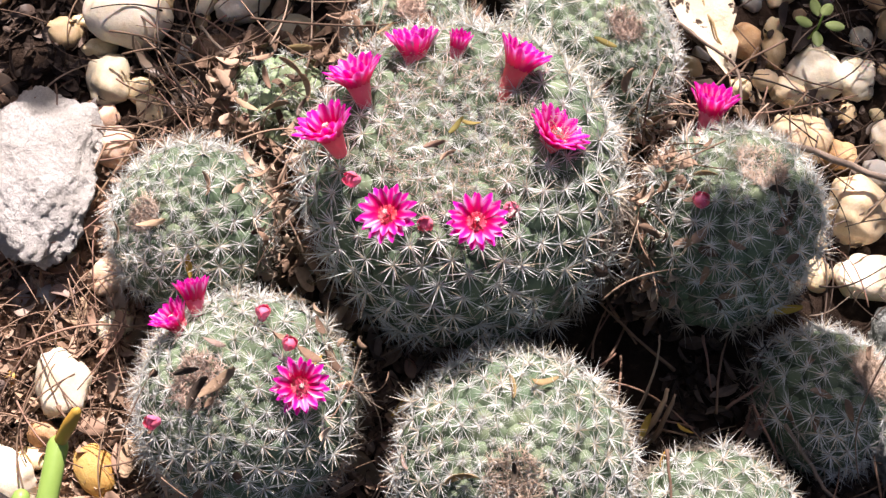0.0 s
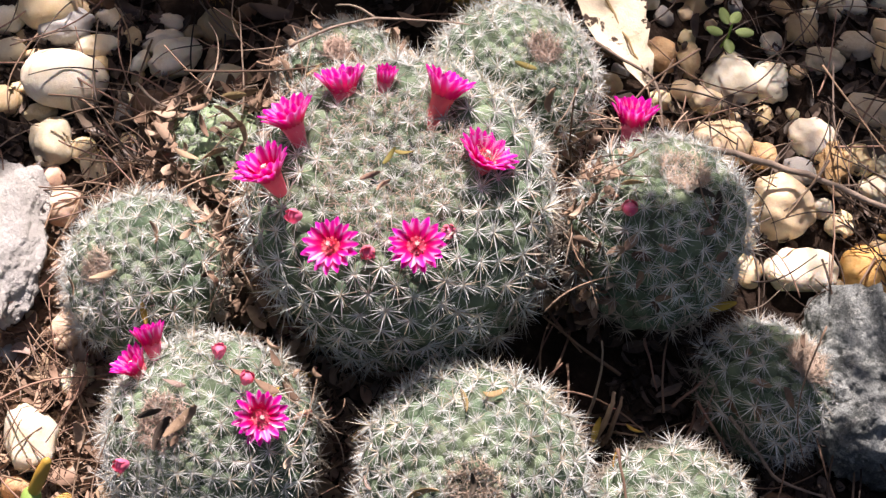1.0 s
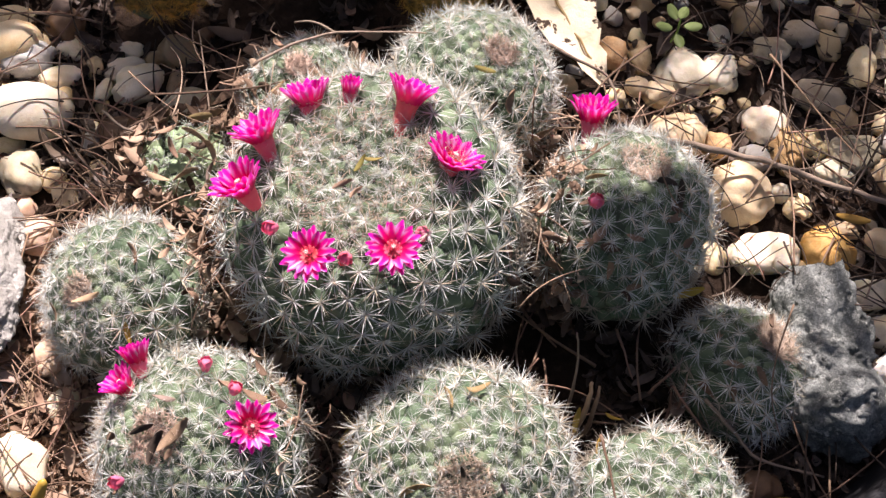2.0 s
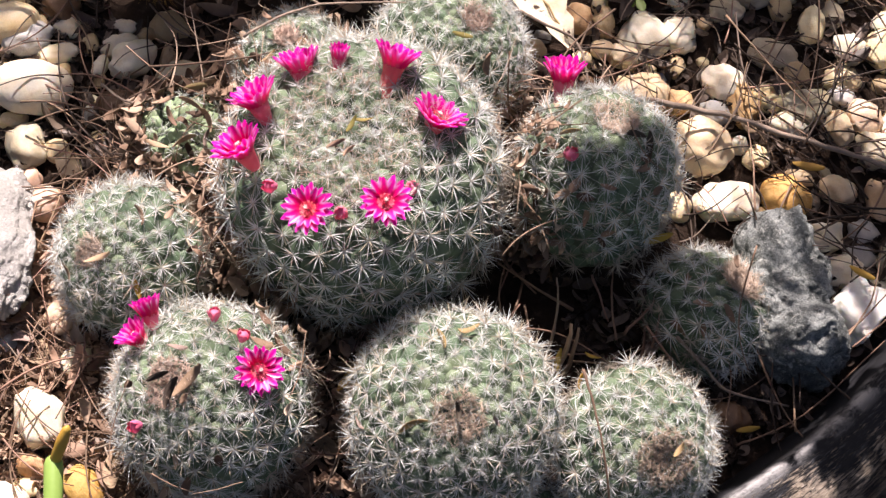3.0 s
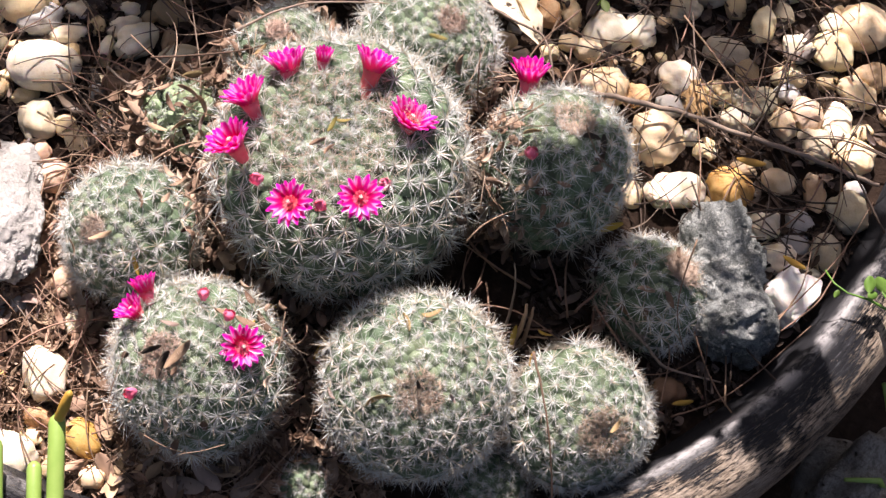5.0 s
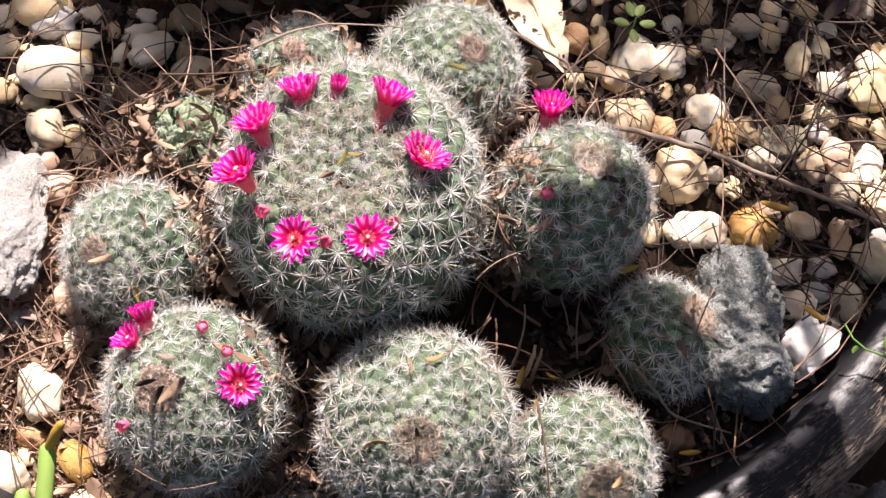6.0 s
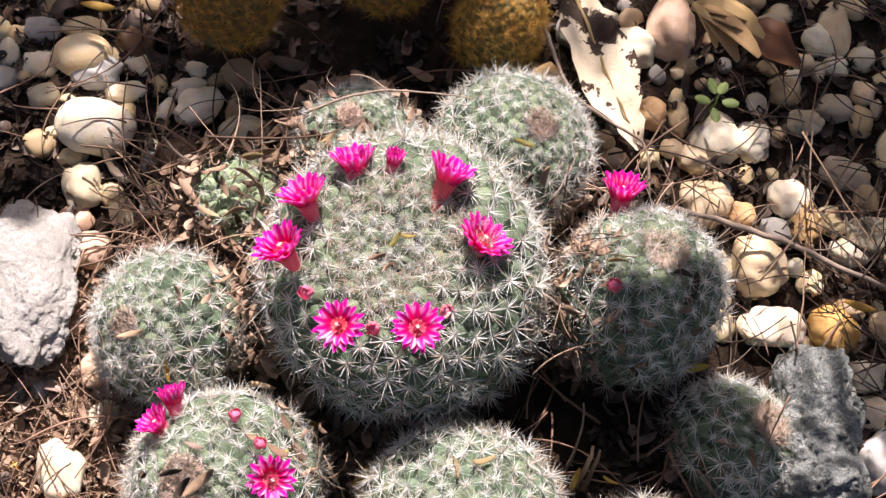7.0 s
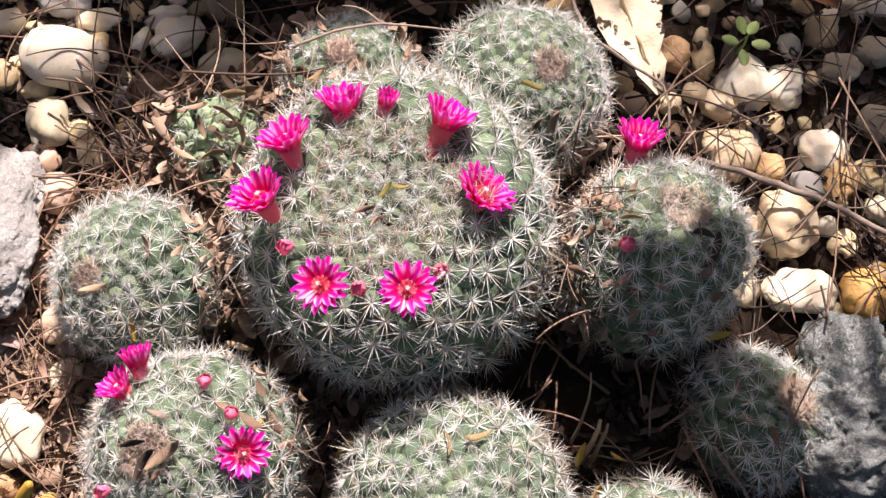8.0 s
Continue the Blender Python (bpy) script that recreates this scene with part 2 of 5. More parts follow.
def pot_material():
    """Black glazed bowl, weathered to brown and grey streaks that run along the rim."""
    m = Nodes("weathered_black_glaze", 0.5, 0.18)
    sep = m.tree.nodes.new("ShaderNodeSeparateXYZ")
    m.link(m.coord.outputs["Object"], sep.inputs[0])
    angle = m.math("ARCTAN2", sep.outputs["Y"], sep.outputs["X"])
    c = m.tree.nodes.new("ShaderNodeCombineXYZ")
    m.put(c, 0, m.math("MULTIPLY", angle, 0.050))
    m.put(c, 1, sep.outputs["Z"])
    radius = m.math("SQRT", m.math("ADD", m.math("MULTIPLY", sep.outputs["X"], sep.outputs["X"]), m.math("MULTIPLY", sep.outputs["Y"], sep.outputs["Y"])))
    m.put(c, 2, radius)
    v = c.outputs[0]
    c2 = m.tree.nodes.new("ShaderNodeCombineXYZ")
    m.put(c2, 0, m.math("MULTIPLY", angle, 0.33))
    m.put(c2, 1, sep.outputs["Z"])
    m.put(c2, 2, radius)
    fine = m.noise(800, 10, 0.85, v)
    finer = m.noise(2200, 6, 0.85, v)
    big = m.noise(26, 6, 0.65, c2.outputs[0])
    outer = m.ramp(radius, (0.360, 0.0), (0.366, 0.30), (0.380, 0.46), (0.392, 0.56))
    # shade painted in: the glaze stays darker on the shadowed stretch of rim
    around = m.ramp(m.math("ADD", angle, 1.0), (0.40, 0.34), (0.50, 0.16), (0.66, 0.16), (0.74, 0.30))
    wear_and_shade = m.math("ADD", m.math("MULTIPLY", m.math("SUBTRACT", big, 0.5), 1.2), m.math("MULTIPLY", m.math("SUBTRACT", fine, 0.5), 2.6))
    wear_and_shade = m.math("ADD", wear_and_shade, m.math("MULTIPLY", around, m.ramp(radius, (0.361, 0.0), (0.364, 1.0))))
    wear_and_shade = m.math("SUBTRACT", wear_and_shade, 0.20)
    wear_shade_mask = m.math("MULTIPLY", m.ramp(m.math("ADD", wear_and_shade, outer), (0.46, 0.0), (0.54, 1.0)), m.ramp(radius, (0.3615, 0.04), (0.3640, 1.0)))
    tone = m.ramp(finer, (0.36, (0.07, 0.055, 0.042)), (0.50, (0.40, 0.32, 0.235)), (0.66, (0.70, 0.62, 0.50)))
    tone = m.mix(m.ramp(m.noise(40, 4, 0.6, c2.outputs[0]), (0.45, 0.0), (0.7, 0.35)), tone, (0.36, 0.34, 0.31))
    scratch = m.math("MULTIPLY", m.ramp(m.noise(700, 6, 0.8, v), (0.56, 0.0), (0.64, 0.8)), m.ramp(radius, (0.355, 0.2), (0.365, 1.0)))
    black = m.mix(m.math("MULTIPLY", scratch, 0.4), (0.012, 0.013, 0.016), (0.30, 0.31, 0.33))
    # pale lip: a worn edge, with the sun's gloss along it painted in
    worn_lip_gloss = m.math("MULTIPLY", m.ramp(radius, (0.3605, 0.0), (0.3625, 1.0), (0.3655, 1.0), (0.368, 0.0)), m.ramp(m.noise(60, 6, 0.7, c2.outputs[0]), (0.42, 0.0), (0.56, 0.8)))
    shade = m.mix(wear_shade_mask, black, tone)
    m.color(m.mix(worn_lip_gloss, shade, (0.62, 0.62, 0.61)))
    m.put(m.bsdf, "Roughness", m.ramp(wear_shade_mask, (0.0, 0.50), (1.0, 0.8)))
    m.bump(m.math("ADD", m.math("MULTIPLY", wear_shade_mask, 0.7), m.noise(900, 6, 0.75, v)), 1.0, 0.0016)
    return m.mat


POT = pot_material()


# ---- mesh helpers ----
def mesh_of(name, bm, mats, smooth=True):
    me = bpy.data.meshes.new(name)
    bm.normal_update()
    bm.to_mesh(me)
    bm.free()
    for mat in mats if isinstance(mats, (list, tuple)) else [mats]:
        me.materials.append(mat)
    if smooth:
        me.polygons.foreach_set("use_smooth", [True] * len(me.polygons))
    return me


def under(ob, parent, m=None):
    ob.parent = parent
    if m is not None:
        ob.matrix_basis = m
    return ob


def part(name, bm, mat, parent, label=""):
    ob = new(name, mesh_of(name, bm, mat))
    under(ob, parent)
    return tagged(ob, label)


def frame_of(axis, spin=0.0):
    """A turn that carries +z to axis."""
    return Vector(axis).to_track_quat("Z", "Y").to_matrix().to_4x4() @ Matrix.Rotation(spin, 4, "Z")


def lathe(bm, profile, seg=32, mat=0):
    rings = []
    for r, z in profile:
        rings.append([bm.verts.new((r * math.cos(2 * math.pi * i / seg), r * math.sin(2 * math.pi * i / seg), z)) for i in range(seg)])
    for a, b in zip(rings, rings[1:]):
        for i in range(seg):
            f = bm.faces.new((a[i], a[(i + 1) % seg], b[(i + 1) % seg], b[i]))
            f.material_index = mat
    return rings


def tube(bm, points, radii, seg=6, cap=True, mat=0):
    """A tapering tube through points."""
    rings = []
    for i, p in enumerate(points):
        p = Vector(p)
        d = (Vector(points[min(i + 1, len(points) - 1)]) - Vector(points[max(i - 1, 0)])).normalized()
        side = d.cross(Vector((0, 0, 1)) if abs(d.z) < 0.9 else Vector((1, 0, 0))).normalized()
        up = side.cross(d)
        r = radii[i] if isinstance(radii, (list, tuple)) else radii
        rings.append([bm.verts.new(p + r * (math.cos(k * 2 * math.pi / seg) * side + math.sin(k * 2 * math.pi / seg) * up)) for k in range(seg)])
    for a, b in zip(rings, rings[1:]):
        for i in range(seg):
            bm.faces.new((a[i], a[(i + 1) % seg], b[(i + 1) % seg], b[i])).material_index = mat
    if cap:
        bm.faces.new(rings[0][::-1]).material_index = mat
        bm.faces.new(rings[-1]).material_index = mat
    return rings


def spike(bm, base, tip, r, mat=0):
    """A thin three-sided spine."""
    base, tip = Vector(base), Vector(tip)
    d = (tip - base).normalized()
    side = d.cross(Vector((0.3, 0.5, 0.81))).normalized()
    up = side.cross(d)
    ring = [bm.verts.new(base + r * (math.cos(k * 2.0944) * side + math.sin(k * 2.0944) * up)) for k in range(3)]
    top = bm.verts.new(tip)
    for k in range(3):
        bm.faces.new((ring[k], ring[(k + 1) % 3], top)).material_index = mat


# ---- pot, soil and ground ----
POT_X, POT_Y = -0.060, 0.159
bm = bmesh.new()
lathe(bm, [(0.332, -0.06), (0.347, -0.02), (0.3535, 0.000), (0.3580, 0.013), (0.3617, 0.0240), (0.3637, 0.0284), (0.3649, 0.0298), (0.3667, 0.0306), (0.372, 0.0306), (0.380, 0.0296), (0.388, 0.0272), (0.3945, 0.0225), (0.3990, 0.0130),
           (0.4010, 0.000), (0.4025, -0.018), (0.401, -0.034), (0.396, -0.044), (0.384, -0.050), (0.370, -0.070), (0.345, -0.12), (0.30, -0.17), (0.24, -0.20)], 160)
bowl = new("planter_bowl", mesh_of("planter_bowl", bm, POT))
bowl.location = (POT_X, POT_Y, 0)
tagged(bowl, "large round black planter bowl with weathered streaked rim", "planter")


def soil_height(x, y):
    d = math.hypot(x - POT_X, y - POT_Y)
    h = 0.0035 * noise.noise(Vector((x * 22, y * 22, 1))) + 0.0018 * noise.noise(Vector((x * 90, y * 90, 4)))
    for px, py, wide, high in ((-0.088, -0.020, 0.022, 0.012), (-0.038, -0.083, 0.018, 0.012), (0.067, 0.066, 0.018, 0.013), (-0.060, 0.044, 0.020, 0.010), (0.045, -0.075, 0.018, 0.008), (0.0, -0.175, 0.022, 0.006)):
        h += high * math.exp(-((x - px) ** 2 + (y - py) ** 2) / (2 * wide * wide))
    return h - 0.0095 + 0.04 * x - 0.004 * max(0.0, (d - 0.27) / 0.09)


bm = bmesh.new()
rings = []
for i in range(1, 61):
    r = 0.357 * i / 60
    ring = []
    for k in range(120):
        a = 2 * math.pi * k / 120
        x, y = r * math.cos(a), r * math.sin(a)
        ring.append(bm.verts.new((x, y, soil_height(x + POT_X, y + POT_Y))))
    rings.append(ring)
mid = bm.verts.new((0, 0, soil_height(POT_X, POT_Y)))
for k in range(120):
    bm.faces.new((mid, rings[0][k], rings[0][(k + 1) % 120]))
for a, b in zip(rings, rings[1:]):
    for k in range(120):
        bm.faces.new((a[k], b[k], b[(k + 1) % 120], a[(k + 1) % 120]))
soil = new("soil", mesh_of("soil", bm, SOIL))
soil.location = (POT_X, POT_Y, 0)
tagged(soil, "dark crumbly potting soil filling the bowl", "soil", kind="structure")

bm = bmesh.new()
GROUND_Z = -0.20
radii = [0, 0.2, 0.3, 0.4, 0.5, 0.7, 1, 2, 5, 15, 60, 300]
rings = [[bm.verts.new((r * math.cos(k * math.pi / 24), r * math.sin(k * math.pi / 24), GROUND_Z + (0.01 * noise.noise(Vector((r * 9, k, 0))) if 0.35 < r < 2 else 0))) for k in range(48)] for r in radii[1:]]
mid = bm.verts.new((0, 0, GROUND_Z))
for k in range(48):
    bm.faces.new((mid, rings[0][k], rings[0][(k + 1) % 48]))
for a, b in zip(rings, rings[1:]):
    for k in range(48):
        bm.faces.new((a[k], b[k], b[(k + 1) % 48], a[(k + 1) % 48]))
ground = new("ground", mesh_of("ground", bm, SOIL))
tagged(ground, "dark bare garden soil around the planter", "ground", kind="structure")


# ---- cacti ----
def tubercle_mesh(mat=None):
    bm = bmesh.new()
    rings = lathe(bm, [(0.66, -0.20), (0.54, 0.0), (0.34, 0.155), (0.14, 0.25)], 8)
    top = bm.verts.new((0, 0, 0.27))
    for k in range(8):
        bm.faces.new((rings[-1][k], rings[-1][(k + 1) % 8], top))
    return mesh_of("tubercle", bm, mat or FLESH)


def cluster_mesh(r, radials=14, centrals=3, thick=0.025, mats=(SPINE, WOOL, SPINE_TAN), length=1.02, low=6, high=40, bristles=8):
    """A star of radial spines round a few central ones, all grown from one tuft; unit size is the spacing of the warts."""
    bm = bmesh.new()
    hub = bm.verts.new((0, 0, 0.30))

    def spine(a, e, n, thick, mat):
        d = Vector((math.cos(a) * math.cos(e), math.sin(a) * math.cos(e), math.sin(e)))
        side = d.cross(Vector((0.31, 0.52, 0.79))).normalized()
        up = side.cross(d)
        mid = Vector((0, 0, 0.31)) + d * 0.13
        ring = [bm.verts.new(mid + thick * (math.cos(k * 2.0944) * side + math.sin(k * 2.0944) * up)) for k in range(3)]
        tip = bm.verts.new(Vector((0, 0, 0.31)) + d * n + Vector((r.uniform(-0.10, 0.10), r.uniform(-0.10, 0.10), r.uniform(-0.14, 0.02))) * n)
        for k in range(3):
            bm.faces.new((ring[k], ring[(k + 1) % 3], tip)).material_index = mat
            bm.faces.new((hub, ring[(k + 1) % 3], ring[k])).material_index = 1

    for k in range(radials):
        spine(2 * math.pi * (k + r.uniform(-0.35, 0.35)) / radials, radians(r.uniform(low, high)), length * r.uniform(0.6, 1.15), thick * r.uniform(0.75, 1.2), 0 if r.random() < 0.85 else 2)
    for k in range(bristles):
        spine(2 * math.pi * (k + 0.5 + r.uniform(-0.4, 0.4)) / bristles, radians(r.uniform(0, 24)), length * r.uniform(0.5, 0.75), thick * 0.6, 0)
    for k in range(centrals):
        spine(2 * math.pi * (k + r.uniform(-0.3, 0.3)) / max(centrals, 1) + 0.4, radians(r.uniform(45, 75)), length * r.uniform(0.7, 1.0), thick * 1.1, 2 if k % 2 else 0)
    return mesh_of("areole", bm, mats, False)


TUBERCLE = tubercle_mesh()
TUBERCLE_GOLD = tubercle_mesh(FLESH_GOLD)
TUBERCLE_YOUNG = tubercle_mesh(FLESH_YOUNG)
CLUSTERS = [cluster_mesh(random.Random(100 + i), 13 + i % 4, 3 + i % 3, 0.0235, length=1.14, bristles=11) for i in range(10)]
CLUSTERS_YOUNG = [cluster_mesh(random.Random(200 + i), 18, 3, 0.0195, (SPINE, WOOL, SPINE_TAN), 1.18, 4, 50, 13) for i in range(4)]
CLUSTERS_OLD = [cluster_mesh(random.Random(150 + i), 12 + i % 3, 2, 0.024, (SPINE_OLD, SPINE_OLD, SPINE_OLD), 1.0, 0, 50) for i in range(4)]
CLUSTERS_SPARSE = [cluster_mesh(random.Random(250 + i), 9, 1, 0.022, (SPINE, WOOL, SPINE_TAN), 1.05, 5, 45, 6) for i in range(4)]
TUBERCLE_FRESH = tubercle_mesh(FLESH_FRESH)
BODIES = []


def shape_at(phi, R, top, low, dip=0.0, square=2.0):
    """Radius and height of a globe at an angle from its crown; square above 2 flattens the crown and steepens the sides."""
    c, e = math.cos(phi), 2.0 / square
    z = (top if c > 0 else low) * math.copysign(abs(c) ** e, c)
    return R * max(0.0, math.sin(phi)) ** e, z - dip * math.exp(-((phi / 0.22) ** 2))


def wart_spacing(p, R, top, low, square):
    """Warts crowd at the crown and stand widest on the flanks."""
    return 1.0 if p > math.pi / 2 else 0.58 + 0.42 * (shape_at(p, R, top, low, 0.0, square)[0] / R) ** 1.6


def cactus(label, centre, R, top, axis, space, seed, low=None, phi_max=125, wool=1.0, spines=None, wart=None, young=None, square=2.0, stretch=None):
    """A globe of warts in spirals, each with its star of spines. Returns the thing."""
    r = random.Random(seed)
    low = low or top
    spines = spines or CLUSTERS
    wart_mesh, young = wart or TUBERCLE, young or CLUSTERS_YOUNG
    thing = new("cactus")
    place = frame_of(axis, r.uniform(0, 6.28))
    keep, grown = Matrix.Identity(4), 1.0
    if stretch:
        # the body is drawn out along one way, its warts and spines are not
        drawn = Matrix.Scale(stretch[1], 4, Vector(stretch[0]).normalized())
        keep, grown = place.inverted() @ drawn.inverted() @ place, 1.2
        place = drawn @ place
    place = Matrix.Translation(centre) @ place
    thing.matrix_basis = place
    tagged(thing, label, "cactus", "cactus clump")
    BODIES.append((Vector(centre), R, place.inverted(), top, low))
    bm = bmesh.new()
    steps = [radians(phi_max) * i / 20 for i in range(1, 21)]
    rings = lathe(bm, [shape_at(p, R, top, low, 0.004, square) for p in steps], 40)
    tip = bm.verts.new((0, 0, shape_at(0, R, top, low, 0.004, square)[1]))
    for k in range(40):
        bm.faces.new((rings[0][k], rings[0][(k + 1) % 40], tip))
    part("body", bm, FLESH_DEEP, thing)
    # number of warts down to each angle, closer together at the crown
    phis, count = [0.0], [0.0]
    n_step = 400
    for i in range(n_step):
        p = radians(phi_max - 6) * (i + 0.5) / n_step
        r0, z0 = shape_at(p - 0.004, R, top, low, 0.0, square)
        r1, z1 = shape_at(p + 0.004, R, top, low, 0.0, square)
        ds = math.hypot(r1 - r0, z1 - z0) / 0.008 * radians(phi_max - 6) / n_step
        s = space * wart_spacing(p, R, top, low, square)
        count.append(count[-1] + 2 * math.pi * shape_at(p, R, top, low, 0.0, square)[0] * ds / (s * s * 0.95))
        phis.append(radians(phi_max - 6) * (i + 1) / n_step)
    total = int(count[-1])
    for k in range(1, total):
        p = float(np.interp(k, count, phis))
        s = space * wart_spacing(p, R, top, low, square)
        az = k * 2.399963 + r.uniform(-0.16, 0.16) * s / max(0.006, shape_at(p, R, top, low, 0.0, square)[0])
        p = max(0.02, p + r.uniform(-0.10, 0.10) * s / R)
        r0, z0 = shape_at(p, R, top, low, 0.004, square)
        ra, za = shape_at(p - 0.01, R, top, low, 0.004, square)
        rb, zb = shape_at(p + 0.01, R, top, low, 0.004, square)
        nrm = Vector((-(zb - za), 0, rb - ra)).normalized()
        turn = Matrix.Rotation(az, 4, "Z")
        pos, nrm = turn @ Vector((r0, 0, z0)), turn @ nrm
        world_pos = place @ pos
        if world_pos.z < -0.008:
            continue
        nrm = (nrm + Vector((r.uniform(-0.26, 0.26), r.uniform(-0.26, 0.26), r.uniform(-0.26, 0.26)))).normalized()
        m = Matrix.Translation(pos) @ keep @ frame_of(nrm, r.uniform(0, 6.28)) @ Matrix.Scale(s * grown * r.uniform(0.84, 1.12), 4)
        fresh = p < r.uniform(0.35, 0.80)
        bump = under(new("tubercle", TUBERCLE_YOUNG if fresh and not wart else wart_mesh), thing, m)
        under(new("areole", r.choice(young if fresh else CLUSTERS_OLD if spines is CLUSTERS and p > radians(r.uniform(78, 105)) else spines)), bump, Matrix.Scale(r.uniform(0.92, 1.12), 4))
    if wool:
        bm = bmesh.new()
        for _ in range(int(420 * wool)):
            p, az = 0.26 * wool * math.sqrt(r.random()), r.uniform(0, 6.28)
            r0, z0 = shape_at(p, R, top, low, 0.004, square)
            b = Vector((r0 * math.cos(az), r0 * math.sin(az), z0 + 0.0025))
            d = Vector((r.uniform(-1, 1), r.uniform(-1, 1), r.uniform(0.1, 0.8))).normalized()
            spike(bm, b, b + d * r.uniform(0.003, 0.007), 0.00026)
        part("crown_hair", bm, CROWN, thing, "tuft of dry brownish hair at the crown")
    return thing


def into(thing, m):
    """A world pose as a pose under a thing."""
    return thing.matrix_basis.inverted() @ m


def petal_mesh(length, width, curl, mat=None):
    """A pointed petal along +x with a raised midrib, two skins thick."""
    bm = bmesh.new()
    rows = []
    n = 7
    for i in range(n + 1):
        u = i / n
        w = width * (0.46 + 0.50 * math.sin(math.pi * min(1.0, u / 0.65) * 0.5)) * (1 if u < 0.68 else max(0.03, (1 - u) / 0.32) ** 0.6)
        x, z = length * u, curl * u * u * length
        rows.append([(x, -w / 2, z + 0.12 * w), (x, 0, z - 0.06 * w), (x, w / 2, z + 0.12 * w)])
    for skin in (0, 1):
        vs = [[bm.verts.new((x, y, z - skin * 0.0003)) for x, y, z in row] for row in rows]
        for a, b in zip(vs, vs[1:]):
            for k in range(2):
                f = (a[k], a[k + 1], b[k + 1], b[k])
                bm.faces.new(f if skin else f[::-1])
    return mesh_of("petal", bm, mat or PETAL)


PETALS = [petal_mesh(0.0114, 0.0050, -0.20), petal_mesh(0.0102, 0.0048, -0.12), petal_mesh(0.0075, 0.0036, 0.10)]


def flower(thing, mouth, axis, size=1.0, opening=60, spin=0.0, depth=0.013):
    """An open flower: a tapering tube, two whorls of pointed petals, stamens and a stigma. mouth: the middle of its mouth."""
    m = Matrix.Translation(mouth) @ frame_of(axis, spin) @ Matrix.Scale(size, 4)
    bm = bmesh.new()
    rings = lathe(bm, [(0.0026, -depth), (0.0036, -depth + 0.003), (0.0047, -0.0075), (0.0056, -0.0040), (0.0050, -0.0037), (0.0036, -0.0052), (0.0005, -0.0064)], 16)
    flo = part("flower", bm, TUBE, thing, "open magenta flower with pointed petals")
    flo.matrix_basis = into(thing, m)
    r = random.Random(int(abs(mouth[0]) * 1e5) + 3)
    for whorl, (n, r0, tilt, mesh) in enumerate(((15, 0.0050, opening, 0), (13, 0.0044, opening - 9, 1))):
        for k in range(n):
            a = 2 * math.pi * (k + 0.5 * whorl + r.uniform(-0.12, 0.12)) / n
            t = radians(90 - tilt + r.uniform(-6, 6))
            pm = Matrix.Rotation(a, 4, "Z") @ Matrix.Translation((r0, 0, -0.0048 + 0.0006 * whorl)) @ Matrix.Rotation(-t, 4, "Y") @ Matrix.Rotation(r.uniform(-0.2, 0.2), 4, "X") @ Matrix.Scale(r.uniform(0.9, 1.08), 4)
            under(new("petal", PETALS[mesh]), flo, pm)
    bm = bmesh.new()
    for k in range(80):
        a, q = r.uniform(0, 6.28), math.sqrt(r.random())
        b = Vector((0.0012 * q * math.cos(a), 0.0012 * q * math.sin(a), -0.006))
        e = Vector((0.0042 * q * math.cos(a), 0.0042 * q * math.sin(a), r.uniform(-0.0022, -0.0004)))
        spike(bm, b, e, 0.00022)
        bmesh.ops.create_icosphere(bm, subdivisions=1, radius=0.00034, matrix=Matrix.Translation(e))
    part("stamen_tuft", bm, STAMEN, flo, "deep pink stamens")
    bm = bmesh.new()
    tube(bm, [(0, 0, -0.006), (0, 0, 0.0006)], 0.0004, 6)
    for k in range(6):
        a = k * math.pi / 3
        tube(bm, [(0, 0, 0.0004), (0.0008 * math.cos(a), 0.0008 * math.sin(a), 0.0010), (0.0015 * math.cos(a), 0.0015 * math.sin(a), 0.0008)], [0.0004, 0.0004, 0.0002], 5)
    part("stigma", bm, STIGMA, flo, "pale star-shaped stigma")
    return flo


BUD_PETALS = [petal_mesh(0.0070, 0.0030, 0.35, BUD)]


def bud(thing, tip, axis, size=1.0, open_part=0.6):
    """A closed or half-closed flower bud of overlapping petals on a short tube."""
    m = Matrix.Translation(tip) @ frame_of(axis) @ Matrix.Diagonal((size * 0.9, size * 0.9, size * 0.6, 1))
    bm = bmesh.new()
    rings = lathe(bm, [(0.0018, -0.009), (0.0026, -0.006), (0.0030, -0.003), (0.0026, -0.0005), (0.0012, 0.0005)], 10)
    top = bm.verts.new((0, 0, 0.0008))
    for k in range(10):
        bm.faces.new((rings[-1][k], rings[-1][(k + 1) % 10], top))
    ob = part("bud", bm, BUD, thing, "small closed red flower bud")
    ob.matrix_basis = into(thing, m)
    for k in range(9):
        a = k * 2.4
        pm = Matrix.Rotation(a, 4, "Z") @ Matrix.Translation((0.0026, 0, -0.0045)) @ Matrix.Rotation(-radians(88 - 40 * open_part + (k % 3) * 5), 4, "Y")
        under(new("petal", BUD_PETALS[0]), ob, pm @ Matrix.Scale(0.9, 4))
    return ob


main = cactus("large grey-green globe cactus with white spines, ringed by magenta flowers", (0.0144, 0.0094, 0.040), 0.0620, 0.0515, (-0.19, -0.07, 0.97), 0.0112, 1, low=0.055, wool=1.5, square=2.9)
left_one = cactus("pale green globe cactus with dense white spines beside leaf litter", (-0.0706, -0.0635, 0.022), 0.0330, 0.032, (-0.45, -0.455, 0.768), 0.0088, 2, wool=0.8)
low_one = cactus("grey-green globe cactus with magenta flowers and brown leaf scraps", (-0.0073, -0.1173, 0.033), 0.0405, 0.045, (-0.338, -0.306, 0.890), 0.0092, 3, wool=1.1)
